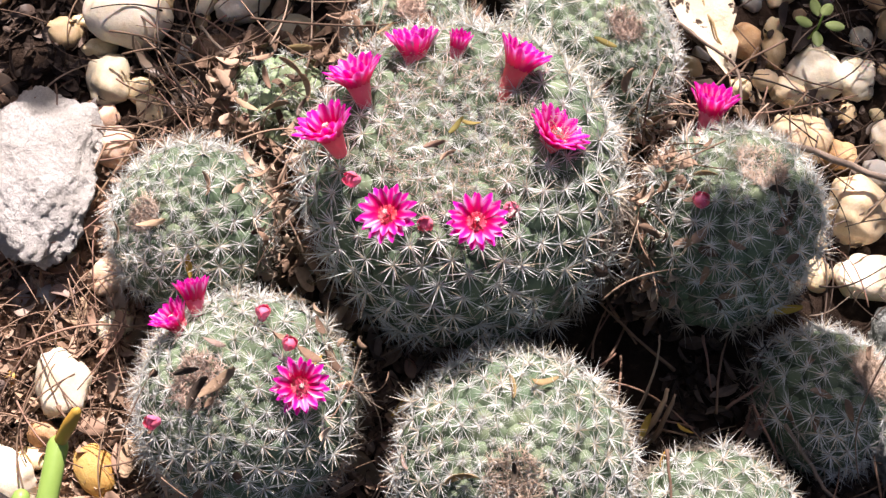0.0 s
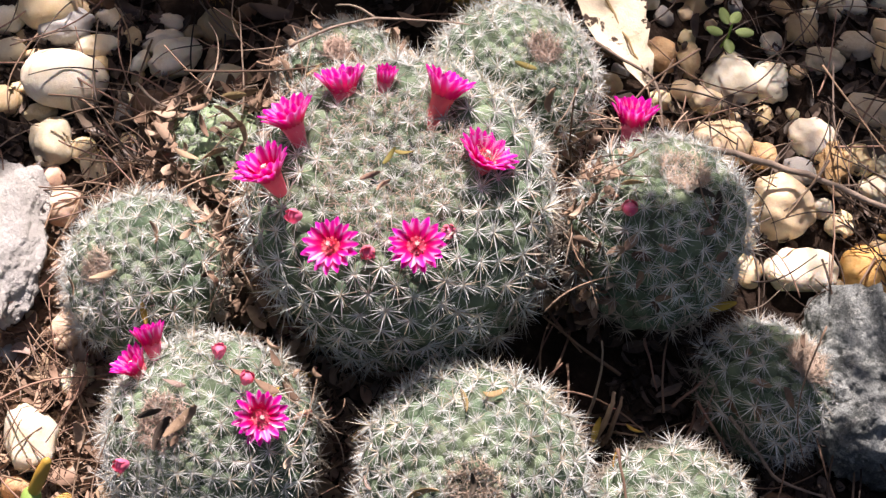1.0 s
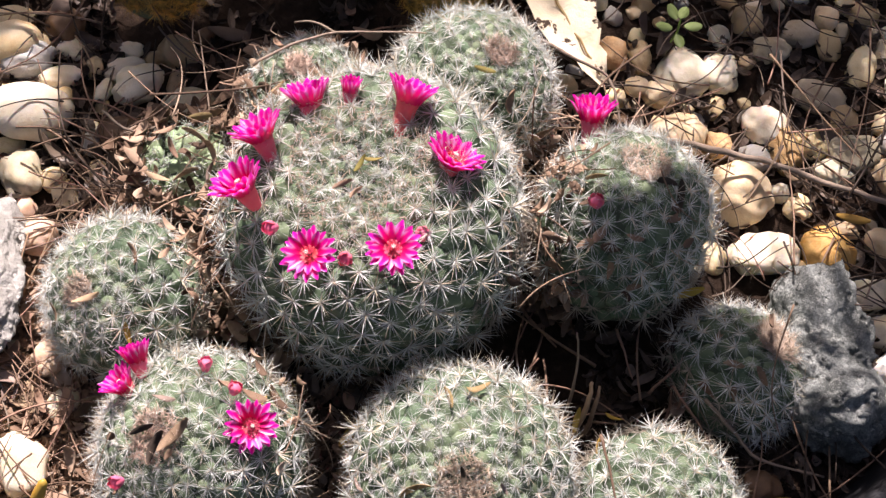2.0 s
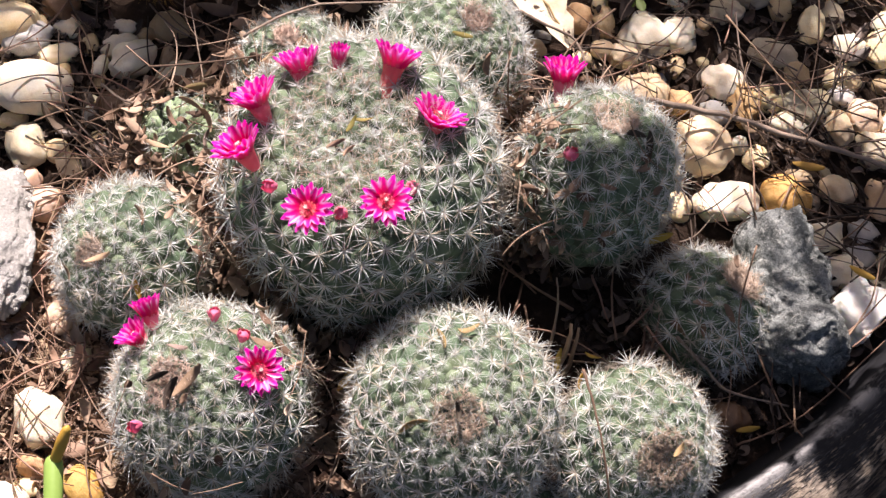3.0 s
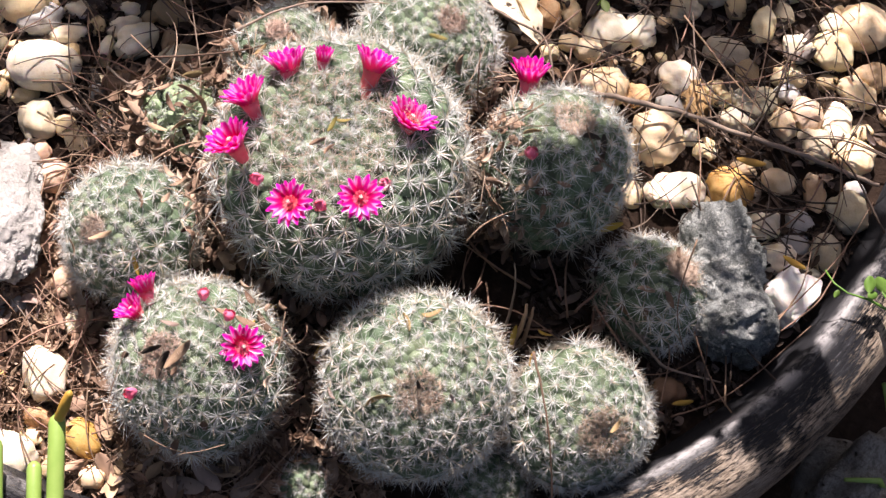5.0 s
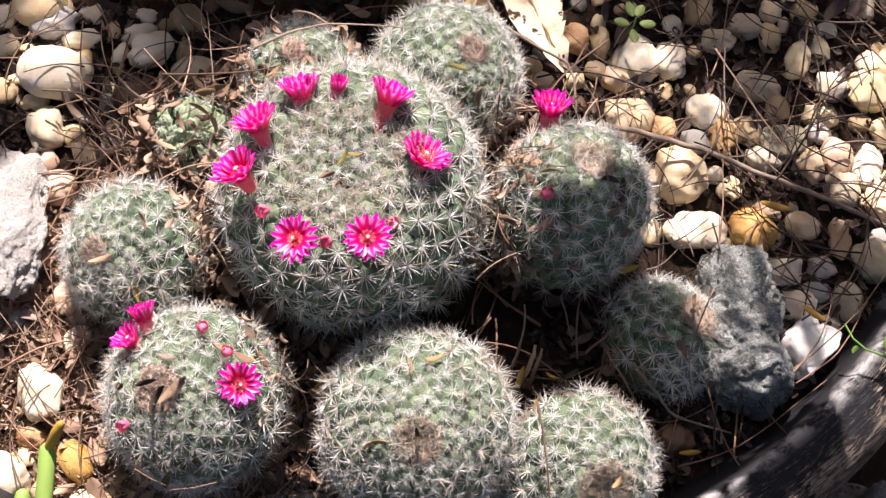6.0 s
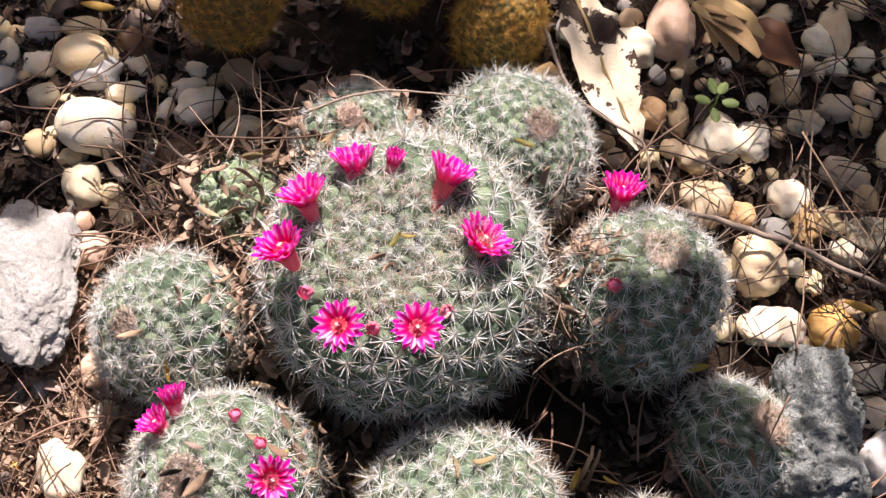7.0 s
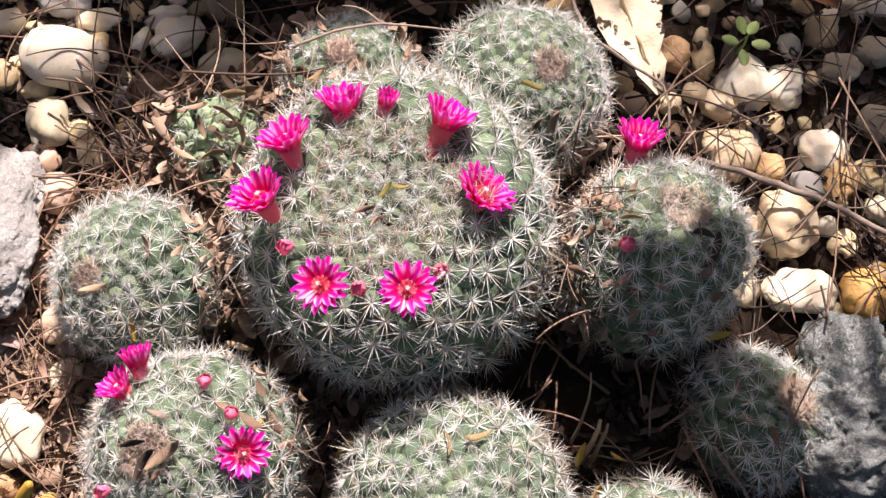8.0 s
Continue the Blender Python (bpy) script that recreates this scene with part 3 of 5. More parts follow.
front_one = cactus("round grey-green cactus with white spines and brown crown", (0.0947, -0.0805, 0.034), 0.0450, 0.046, (0.041, -0.372, 0.927), 0.0092, 4, wool=1.0)
corner_one = cactus("pale green globe cactus with brown withered crown near the rim", (0.1764, -0.0575, 0.024), 0.0350, 0.035, (0.354, -0.364, 0.861), 0.0086, 5, wool=1.5)
right_one = cactus("tall grey-green globe cactus with one magenta flower on top", (0.1155, 0.0600, 0.032), 0.0365, 0.043, (-0.04, 0.32, 0.95), 0.0092, 6, wool=0.9, square=2.5)
slope_one = cactus("dark green cactus leaning against a grey rock", (0.1905, 0.0285, 0.006), 0.0190, 0.032, (0.34, 0.24, 0.92), 0.0072, 7, low=0.038, wool=1.3, stretch=((-0.42, 0.91, 0), 1.75))
back_one = cactus("light green globe cactus with fine white spines", (0.0271, 0.0972, 0.028), 0.0360, 0.038, (0.196, 0.116, 0.974), 0.0086, 8, wool=0.8)
back_small = cactus("small pale green cactus strewn with dry leaf scraps", (-0.0410, 0.0640, 0.014), 0.0275, 0.030, (-0.234, 0.054, 0.971), 0.0084, 9, wool=0.8)
tiny_one = cactus("small bright green cactus half buried in leaf litter", (-0.0785, 0.0115, 0.001), 0.0225, 0.022, (-0.40, -0.10, 0.91), 0.0100, 10, wool=0.0, spines=CLUSTERS_SPARSE, wart=TUBERCLE_FRESH, young=CLUSTERS_SPARSE)
pup = cactus("very small dark green cactus offset between larger ones", (0.0624, -0.1392, -0.013), 0.0130, 0.016, (0, -0.388, 0.922), 0.0070, 11, wool=0.0)
pup_two = cactus("small dark green cactus offset in deep shade", (0.1500, -0.1036, -0.004), 0.0190, 0.020, (0, -0.388, 0.922), 0.0075, 12, wool=0.0)

# flowers of the large cactus stand in a ring round its crown
for k, (x, y, z, op) in enumerate(((0.0019, -0.0444, 0.1027, 66), (0.0328, -0.0285, 0.1066, 66), (0.0388, 0.0252, 0.0968, 40), (0.0092, 0.0483, 0.0911, 17),
                                   (-0.0309, 0.0319, 0.0821, 20), (-0.0423, 0.0048, 0.0860, 30), (-0.0382, -0.0227, 0.0892, 32))):
    n = (Vector((x, y, z)) - Vector((0.0144, 0.0094, 0.045))).normalized() + 0.55 * SUN
    if k == 3:
        flower(main, (0.0104, 0.0440, 0.1000), (-0.10, 0.80, 0.60), 0.95, 22, 1.9, 0.024)
    elif k < 2:
        flower(main, (x, y, z), n, 0.73, op, k * 0.7, 0.015)
    else:
        flower(main, (x, y, z + 0.002), n + Vector((0, 0.30, 0)), 0.95, op, k * 0.7, 0.021 if k < 5 else 0.0155)
flower(main, (-0.0150, 0.0400, 0.091), (-0.20, 0.66, 0.72), 0.60, 3, 0.2, 0.014)
for x, y, z in ((-0.0187, -0.0358, 0.090), (0.0155, -0.0350, 0.090), (0.0405, -0.0120, 0.094), (0.0398, 0.0160, 0.092)):
    n = (Vector((x, y, z)) - Vector((0.0144, 0.0094, 0.045))).normalized()
    bud(main, (x, y, z), n, 1.0)
flower(low_one, (0.0110, -0.1126, 0.0800), (0.28, -0.15, 0.95), 0.69, 66, 0.3, 0.015)
flower(low_one, (-0.0475, -0.1132, 0.064), (-0.80, 0.10, 0.60), 0.72, 24, 0.1, 0.014)
flower(low_one, (-0.0470, -0.0995, 0.064), (-0.62, 0.60, 0.52), 0.72, 8, 0.4, 0.014)
for x, y, z in ((-0.0179, -0.0950, 0.078), (-0.0014, -0.1017, 0.084), (-0.0300, -0.1529, 0.066)):
    n = (Vector((x, y, z)) - Vector((-0.0073, -0.1173, 0.036))).normalized()
    bud(low_one, (x, y, z), n, 0.9)
flower(right_one, (0.0830, 0.0965, 0.0580), (-0.28, 0.62, 0.76), 1.0, 17, 0.5, 0.022)
bud(right_one, (0.1000, 0.0450, 0.0755), (-0.25, -0.2, 0.95), 1.1)


# ---- golden cacti behind ----
GOLD_CLUSTERS = [cluster_mesh(random.Random(300 + i), 22, 4, 0.017, (GOLD, GOLD, GOLD), 1.35, 0, 50, 14) for i in range(4)]


def golden(centre, R, top, axis, seed):
    c = cactus("golden-spined finger cactus standing in the shade", centre, R, top, axis, 0.0058, seed, low=top, phi_max=120, wool=0.0, spines=GOLD_CLUSTERS, wart=TUBERCLE_GOLD, young=GOLD_CLUSTERS)
    return c


# ---- stones ----
def stone_mesh(name, a, b, c, seed, mat, rough=0.10, detail=0.0, sub=3, boxy=0.0, cuts=0, grit=0.0):
    """A stone: a rough ball with some flattened sides."""
    rr = random.Random(int(seed * 1000) + 5)
    planes = [(Vector((rr.gauss(0, 1), rr.gauss(0, 1), rr.gauss(0, 0.8))).normalized(), rr.uniform(0.66, 0.86)) for _ in range(cuts)]
    bm = bmesh.new()
    bmesh.ops.create_icosphere(bm, subdivisions=sub, radius=1.0)
    off = Vector((seed * 1.37, seed * 2.11, seed * 0.73))
    for v in bm.verts:
        d = v.co.normalized()
        if boxy:
            k = max(abs(d.x), abs(d.y), abs(d.z))
            d = d.lerp(d / k, boxy)
        s = 1 + rough * noise.noise(d * 1.1 + off) + rough * 0.6 * noise.noise(d * 2.4 + off)
        if detail:
            s += detail * noise.fractal(d * 3.0 + off, 0.6, 2.1, 7)
        if grit:
            s += grit * noise.fractal(d * 13.0 + off, 0.8, 2.2, 4)
        p = d * s
        for n, h in planes:
            over = p.dot(n) - h
            if over > 0:
                p = p - n * over * 0.75
        v.co = Vector((p.x * a, p.y * b, p.z * c)) * (1.06 if cuts else 1.0)
    return mesh_of(name, bm, mat)


STONES = []
WORDS = {"white": "smooth milky white quartz pebble", "cream": "smooth cream quartz pebble with faint stains", "tan": "dull tan rounded pebble", "khaki": "khaki grey rounded pebble",
         "peach": "peach tinted smooth pebble", "rust": "rough rusty yellow pebble", "orange": "amber orange rounded pebble", "grey": "pale grey rounded stone", "marble": "blue-grey marbled stone with a dark crust", "brown": "dark brown rounded pebble"}


def pebble(x, y, a, b, turn, tone, lift=0.45, even=False):
    r = random.Random(int((x + 1) * 1e5) ^ int((y + 1) * 1e5))
    c = min(a, b) * r.uniform(0.68, 0.88)
    rough = 0.30 if tone == "rust" else r.uniform(0.14, 0.32)
    if even:
        rough = 0.08
    me = stone_mesh("pebble", a, b, c, r.uniform(0, 90), STONE[tone], rough, 0.09 if tone == "rust" else r.uniform(0.0, 0.022), 4 if max(a, b) > 0.009 else 3, 0.0 if even else r.uniform(0.0, 0.22), 0 if even else r.choice((0, 0, 1, 2, 3)))
    ob = new("pebble", me)
    ob.matrix_basis = pose(x, y, soil_height(x, y) + c * lift, r.uniform(-8, 8), r.uniform(-8, 8), turn)
    tagged(ob, WORDS[tone] + " lying on the soil", "pebble", "pebbles in the planter")
    STONES.append((x, y, max(a, b), min(a, b)))
    return ob


def rock(label, x, y, z, a, b, c, turn, mat, seed, rx=0, ry=0, rough=0.35, detail=0.10, boxy=0.5, cuts=0, sub=5, grit=0.0):
    ob = new("rock", stone_mesh("rock", a, b, c, seed, mat, rough, detail, sub, boxy, cuts, grit))
    ob.matrix_basis = pose(x, y, z, rx, ry, turn)
    tagged(ob, label, "rock")
    STONES.append((x, y, max(a, b), min(a, b)))
    return ob


rock("rough white pitted limestone lying among dry leaves", -0.1430, -0.0770, 0.003, 0.038, 0.0258, 0.0125, 115, ROCK_WHITE, 8, 0, 0, 0.22, 0.085, 0.12, 0, 6, 0.035)
def lobed_rock(label, lobes, mat, seed):
    """A lumpy rock grown together from several lobes of (x, y, z, a, b, c); the last one is its heart."""
    bm = bmesh.new()
    bmesh.ops.create_icosphere(bm, subdivisions=6, radius=1.0)
    o = Vector(lobes[-1][:3])
    off = Vector((seed * 1.37, seed * 2.11, seed * 0.73))
    for v in bm.verts:
        d = v.co.normalized()
        far = 0.008
        for x, y, z, a, b, c in lobes:
            p = Vector((x, y, z)) - o
            u, w = Vector((d.x / a, d.y / b, d.z / c)), Vector((-p.x / a, -p.y / b, -p.z / c))
            qa, qb, qc = u.dot(u), 2 * u.dot(w), w.dot(w) - 1
            disc = qb * qb - 4 * qa * qc
            if disc > 0:
                far = max(far, (-qb + math.sqrt(disc)) / (2 * qa))
        p = d * far
        bump = 0.0080 * noise.noise(p * 45 + off) + 0.0055 * abs(noise.noise(p * 80 + off)) + 0.0030 * noise.fractal(p * 200 + off, 0.6, 2.1, 5)
        v.co = p + d * bump
    bmesh.ops.smooth_vert(bm, verts=bm.verts, factor=0.1, use_axis_x=True, use_axis_y=True, use_axis_z=True)
    ob = new("rock", mesh_of("rock", bm, mat))
    ob.location = o
    STONES.extend((q[0], q[1], max(q[3:5]), min(q[3:5])) for q in lobes)
    return tagged(ob, label, "rock")


lobed_rock("lumpy grey limestone rock with pale lichen beside a cactus", ((0.2140, 0.0710, 0.013, 0.0180, 0.0200, 0.020), (0.2380, 0.0310, 0.012, 0.0205, 0.0230, 0.022), (0.2265, 0.0515, 0.010, 0.0215, 0.0300, 0.020)), ROCK_GREY, 12)
rock("flat angular white stone in the gravel", 0.2630, 0.0610, 0.006, 0.0165, 0.0120, 0.008, 75, STONE["chalk"], 3, 0, 8, 0.22, 0.02, 0.65, 5)
pebble(0.1147, 0.1717, 0.0139, 0.0143, 26, "white")
pebble(0.1312, 0.1810, 0.0092, 0.0114, 26, "white")
pebble(0.1100, 0.1550, 0.0093, 0.0074, 9, "cream")
pebble(0.1250, 0.1363, 0.0130, 0.0134, 26, "cream")
pebble(0.1433, 0.1407, 0.0077, 0.0072, 26, "rust")
pebble(0.1627, 0.1616, 0.0126, 0.0100, 15, "white")
pebble(0.1753, 0.1522, 0.0084, 0.0119, 26, "rust")
pebble(0.1866, 0.1625, 0.0092, 0.0083, 26, "cream")
pebble(0.2071, 0.1659, 0.0129, 0.0098, 26, "khaki")
pebble(0.2007, 0.1511, 0.0102, 0.0069, 15, "white")
pebble(0.2260, 0.1602, 0.0072, 0.0109, 45, "cream")
pebble(0.1822, 0.1899, 0.0131, 0.0083, 15, "khaki")
pebble(0.1958, 0.2147, 0.0067, 0.0124, 4, "cream")
pebble(0.1504, 0.2035, 0.0101, 0.0070, 31, "khaki")
pebble(0.2207, 0.1918, 0.0099, 0.0071, 20, "cream")
pebble(0.2388, 0.2181, 0.0136, 0.0112, 26, "cream")
pebble(0.2517, 0.2394, 0.0146, 0.0150, -8, "cream")
pebble(0.2186, 0.2100, 0.0083, 0.0089, 26, "white")
pebble(0.2337, 0.2352, 0.0074, 0.0072, 26, "white")
pebble(0.2599, 0.1997, 0.0121, 0.0085, -6, "cream")
pebble(0.2662, 0.2140, 0.0105, 0.0093, 26, "tan")
pebble(0.2377, 0.1719, 0.0099, 0.0108, 26, "peach")
pebble(0.2551, 0.1758, 0.0089, 0.0142, 9, "white")
pebble(0.2474, 0.1553, 0.0099, 0.0107, 25, "khaki")
pebble(0.2696, 0.1588, 0.0125, 0.0105, -14, "cream")
pebble(0.2223, 0.1800, 0.0093, 0.0062, 26, "grey")
pebble(0.1619, 0.1178, 0.0154, 0.0151, -19, "cream")
pebble(0.1504, 0.1063, 0.0073, 0.0133, 25, "cream")
pebble(0.1838, 0.0949, 0.0173, 0.0106, 30, "white")
pebble(0.2118, 0.1094, 0.0147, 0.0125, 3, "orange")
pebble(0.2154, 0.1238, 0.0082, 0.0068, 15, "tan")
pebble(0.1912, 0.1272, 0.0067, 0.0071, 25, "cream")
pebble(0.1806, 0.1309, 0.0057, 0.0053, 25, "white")
pebble(0.2353, 0.1262, 0.0097, 0.0080, 3, "cream")
pebble(0.2566, 0.1284, 0.0057, 0.0105, 25, "tan")
pebble(0.2780, 0.1258, 0.0104, 0.0119, 35, "khaki")
pebble(0.2783, 0.1409, 0.0058, 0.0060, 25, "grey")
pebble(0.2357, 0.0966, 0.0099, 0.0093, 25, "white")
pebble(0.2547, 0.1089, 0.0073, 0.0066, 25, "grey")
pebble(0.2563, 0.0960, 0.0090, 0.0072, 25, "grey")
pebble(0.2745, 0.0977, 0.0090, 0.0109, 25, "khaki")
pebble(0.2498, 0.0822, 0.0116, 0.0092, 25, "white")
pebble(0.0739, 0.1351, 0.0073, 0.0061, 26, "peach")
pebble(0.0791, 0.1658, 0.0084, 0.0085, 26, "rust")
pebble(0.0642, 0.1415, 0.0060, 0.0055, 26, "tan")
pebble(0.0969, 0.1554, 0.0067, 0.0055, 26, "cream")
pebble(0.0890, 0.1445, 0.0057, 0.0054, 26, "cream")
pebble(0.1698, 0.1283, 0.0060, 0.0074, 25, "tan")
pebble(0.1618, 0.0832, 0.0062, 0.0079, 25, "cream")
pebble(0.2195, -0.0161, 0.0098, 0.0086, 24, "brown")
pebble(-0.1014, -0.1508, 0.0043, 0.0046, 24, "orange")
pebble(0.0653, 0.2141, 0.0130, 0.0151, 43, "peach")
pebble(0.0527, 0.1936, 0.0141, 0.0117, 32, "white")
pebble(0.0466, 0.2101, 0.0067, 0.0070, 32, "tan")
pebble(0.0227, 0.1567, 0.0089, 0.0090, 32, "rust")
pebble(0.1377, 0.2518, 0.0093, 0.0084, 32, "white")
pebble(0.1430, 0.2627, 0.0090, 0.0145, 32, "cream")
pebble(0.1131, 0.2562, 0.0093, 0.0058, 32, "cream")
pebble(0.1113, 0.2460, 0.0083, 0.0068, 32, "khaki")
pebble(0.1623, 0.2551, 0.0074, 0.0067, 32, "white")
pebble(0.1351, 0.2363, 0.0064, 0.0054, 32, "cream")
pebble(0.1348, 0.2133, 0.0085, 0.0085, 32, "tan")
pebble(0.1613, 0.2209, 0.0104, 0.0072, 32, "khaki")
pebble(0.1348, 0.2249, 0.0049, 0.0051, 32, "white")
pebble(0.1716, 0.2372, 0.0065, 0.0063, 32, "cream")
pebble(0.1244, 0.2004, 0.0054, 0.0066, 32, "white")
pebble(0.0220, 0.1876, 0.0087, 0.0098, 32, "grey")
pebble(0.0924, 0.1730, 0.0054, 0.0093, 32, "tan")
pebble(-0.1595, 0.0130, 0.0205, 0.0146, 25, "white", 0.9, True)
pebble(-0.1757, 0.0397, 0.0133, 0.0096, 41, "marble", 0.9)
pebble(-0.1861, 0.0432, 0.0155, 0.0115, 33, "cream", 0.8, True)
pebble(-0.1593, 0.0554, 0.0059, 0.0074, 103, "white", 0.8)
pebble(-0.1577, 0.0385, 0.0106, 0.0058, 38, "white", 0.8)
pebble(-0.1459, 0.0513, 0.0042, 0.0065, 33, "tan", 0.8)
pebble(-0.1339, 0.0688, 0.0065, 0.0047, 33, "white", 0.8)
pebble(-0.1317, 0.0559, 0.0098, 0.0065, 43, "white", 0.8)
pebble(-0.1218, 0.0493, 0.0129, 0.0100, 63, "white", 0.8)
pebble(-0.1358, 0.0412, 0.0039, 0.0070, 3, "white", 0.8)
pebble(-0.1492, -0.0155, 0.0100, 0.0128, 33, "khaki", 0.7)
pebble(-0.1342, -0.0121, 0.0063, 0.0063, 33, "cream", 0.8)
pebble(-0.1237, -0.0193, 0.0068, 0.0086, 53, "cream", 0.8)
pebble(-0.1399, -0.0302, 0.0051, 0.0063, 33, "peach", 0.8)
pebble(-0.1166, -0.0006, 0.0049, 0.0064, 33, "cream", 0.8)
pebble(-0.2197, 0.0281, 0.0055, 0.0078, 33, "white", 0.8)
pebble(-0.2020, 0.0296, 0.0088, 0.0070, 43, "white", 0.8)
pebble(-0.2110, 0.0462, 0.0094, 0.0070, 33, "grey", 0.8)
pebble(-0.1934, 0.0574, 0.0117, 0.0070, 33, "cream", 0.8)
pebble(-0.1918, 0.0161, 0.0077, 0.0069, 33, "khaki", 0.8)
pebble(-0.1692, 0.0661, 0.0084, 0.0118, 53, "brown", 0.8)
pebble(-0.1794, 0.0221, 0.0077, 0.0029, 33, "cream", 0.8)
pebble(-0.1504, 0.0289, 0.0061, 0.0047, 33, "tan", 0.8)
pebble(-0.1764, 0.0022, 0.0060, 0.0040, 33, "cream", 0.8)
pebble(-0.1624, -0.0047, 0.0076, 0.0046, 33, "cream", 0.8)
pebble(-0.2207, 0.0383, 0.0055, 0.0058, 33, "tan", 0.8)
pebble(-0.2061, 0.0206, 0.0044, 0.0040, 33, "tan", 0.8)
pebble(-0.1274, 0.0117, 0.0044, 0.0064, 33, "grey", 0.8)
pebble(-0.1229, 0.0685, 0.0051, 0.0036, 33, "tan", 0.8)
pebble(-0.0943, 0.0481, 0.0134, 0.0098, 33, "khaki", 0.8, True)
pebble(-0.1144, 0.0215, 0.0117, 0.0084, 25, "brown", 0.8)
pebble(-0.1066, 0.0588, 0.0047, 0.0072, 25, "tan", 0.8)
pebble(-0.1266, -0.0431, 0.0089, 0.0091, 25, "peach", 1.0)
pebble(-0.1154, -0.0444, 0.0048, 0.0044, 25, "rust")
pebble(-0.1076, -0.0415, 0.0018, 0.0019, 25, "cream")
pebble(-0.0817, -0.1422, 0.0109, 0.0151, 35, "white", 1.0)
pebble(-0.0748, -0.1640, 0.0077, 0.0054, 10, "rust", 1.2)
pebble(-0.0806, -0.1890, 0.0157, 0.0136, 5, "white", 0.7)
pebble(-0.0494, -0.1645, 0.0118, 0.0086, -35, "orange", 1.1, True)
pebble(-0.0363, -0.1812, 0.0068, 0.0060, 35, "cream", 1.2)
pebble(-0.0579, -0.1849, 0.0051, 0.0059, 25, "tan", 1.2)
pebble(-0.0739, -0.1750, 0.0068, 0.0048, 15, "cream", 1.2)
pebble(-0.0934, -0.0926, 0.0082, 0.0092, -5, "peach", 1.0)
pebble(-0.0790, -0.1102, 0.0058, 0.0080, -10, "white", 1.0)
pebble(-0.0970, -0.1255, 0.0040, 0.0042, 25, "rust")
pebble(-0.1102, -0.1134, 0.0058, 0.0055, 25, "grey")
pebble(-0.1200, -0.1202, 0.0058, 0.0048, 25, "grey")
pebble(-0.0585, -0.1771, 0.0045, 0.0048, 25, "tan")


# ---- golden cacti at the back ----
golden((-0.1330, 0.0985, 0.030), 0.0222, 0.048, (-0.05, 0.30, 0.95), 21)
golden((-0.0098, 0.1530, 0.026), 0.0195, 0.034, (0.02, 0.20, 0.97), 22)
golden((-0.0760, 0.1570, 0.034), 0.0235, 0.055, (-0.05, 0.15, 0.98), 23)


# ---- small gravel between the large pebbles ----
def in_cactus(p, grow=0.0):
    for c, R, inv, top, low in BODIES:
        q = inv @ Vector(p)
        k = top if q.z > 0 else low
        if (q.x ** 2 + q.y ** 2) / (R + grow) ** 2 + q.z ** 2 / (k + grow) ** 2 < 1:
            return True
    return False


def in_pot(x, y, r=0.345):
    return math.hypot(x - POT_X, y - POT_Y) < r


def free_of_stones(x, y, rad, share=0.8):
    return all(math.hypot(x - sx, y - sy) > rad + share * (0.5 * sa + 0.5 * sb) for sx, sy, sa, sb in STONES)


SMALL = [stone_mesh("small_pebble", 1.0, r0, r1, 40 + i, STONE[tone], 0.26, 0.02, 3, 0.15, 2)
         for i, (r0, r1, tone) in enumerate(((0.8, 0.6, "white"), (0.7, 0.5, "cream"), (0.9, 0.6, "tan"), (0.65, 0.5, "khaki"), (0.8, 0.55, "brown"), (0.75, 0.6, "grey"), (0.9, 0.6, "cream"), (0.7, 0.5, "tan")))]
SMALL_WORDS = ("white", "cream", "tan", "khaki", "brown", "grey", "cream", "tan")


def small_pebbles(n, zone, seed, big=0.009):
    r = random.Random(seed)
    x0, x1, y0, y1 = zone
    done = tries = 0
    while done < n and tries < 6000:
        tries += 1
        x, y, a = r.uniform(x0, x1), r.uniform(y0, y1), r.uniform(0.0035, big)
        if not in_pot(x, y) or in_cactus((x, y, 0.012), 0.004) or not free_of_stones(x, y, a * 0.75):
            continue
        k = r.randrange(len(SMALL))
        ob = new("pebble", SMALL[k])
        ob.matrix_basis = pose(x, y, soil_height(x, y) + a * 0.22, r.uniform(-15, 15), r.uniform(-15, 15), r.uniform(0, 360)) @ Matrix.Scale(a, 4)
        tagged(ob, "small " + SMALL_WORDS[k] + " pebble bedded in dark soil", "pebble", "pebbles in the planter")
        STONES.append((x, y, a, a * 0.8))
        done += 1


small_pebbles(80, (0.08, 0.29, 0.07, 0.32), 31, 0.010)
small_pebbles(14, (0.03, 0.10, 0.12, 0.26), 32, 0.007)
small_pebbles(36, (-0.26, -0.10, -0.01, 0.10), 33, 0.010)
small_pebbles(12, (-0.20, -0.03, -0.20, -0.02), 34, 0.006)


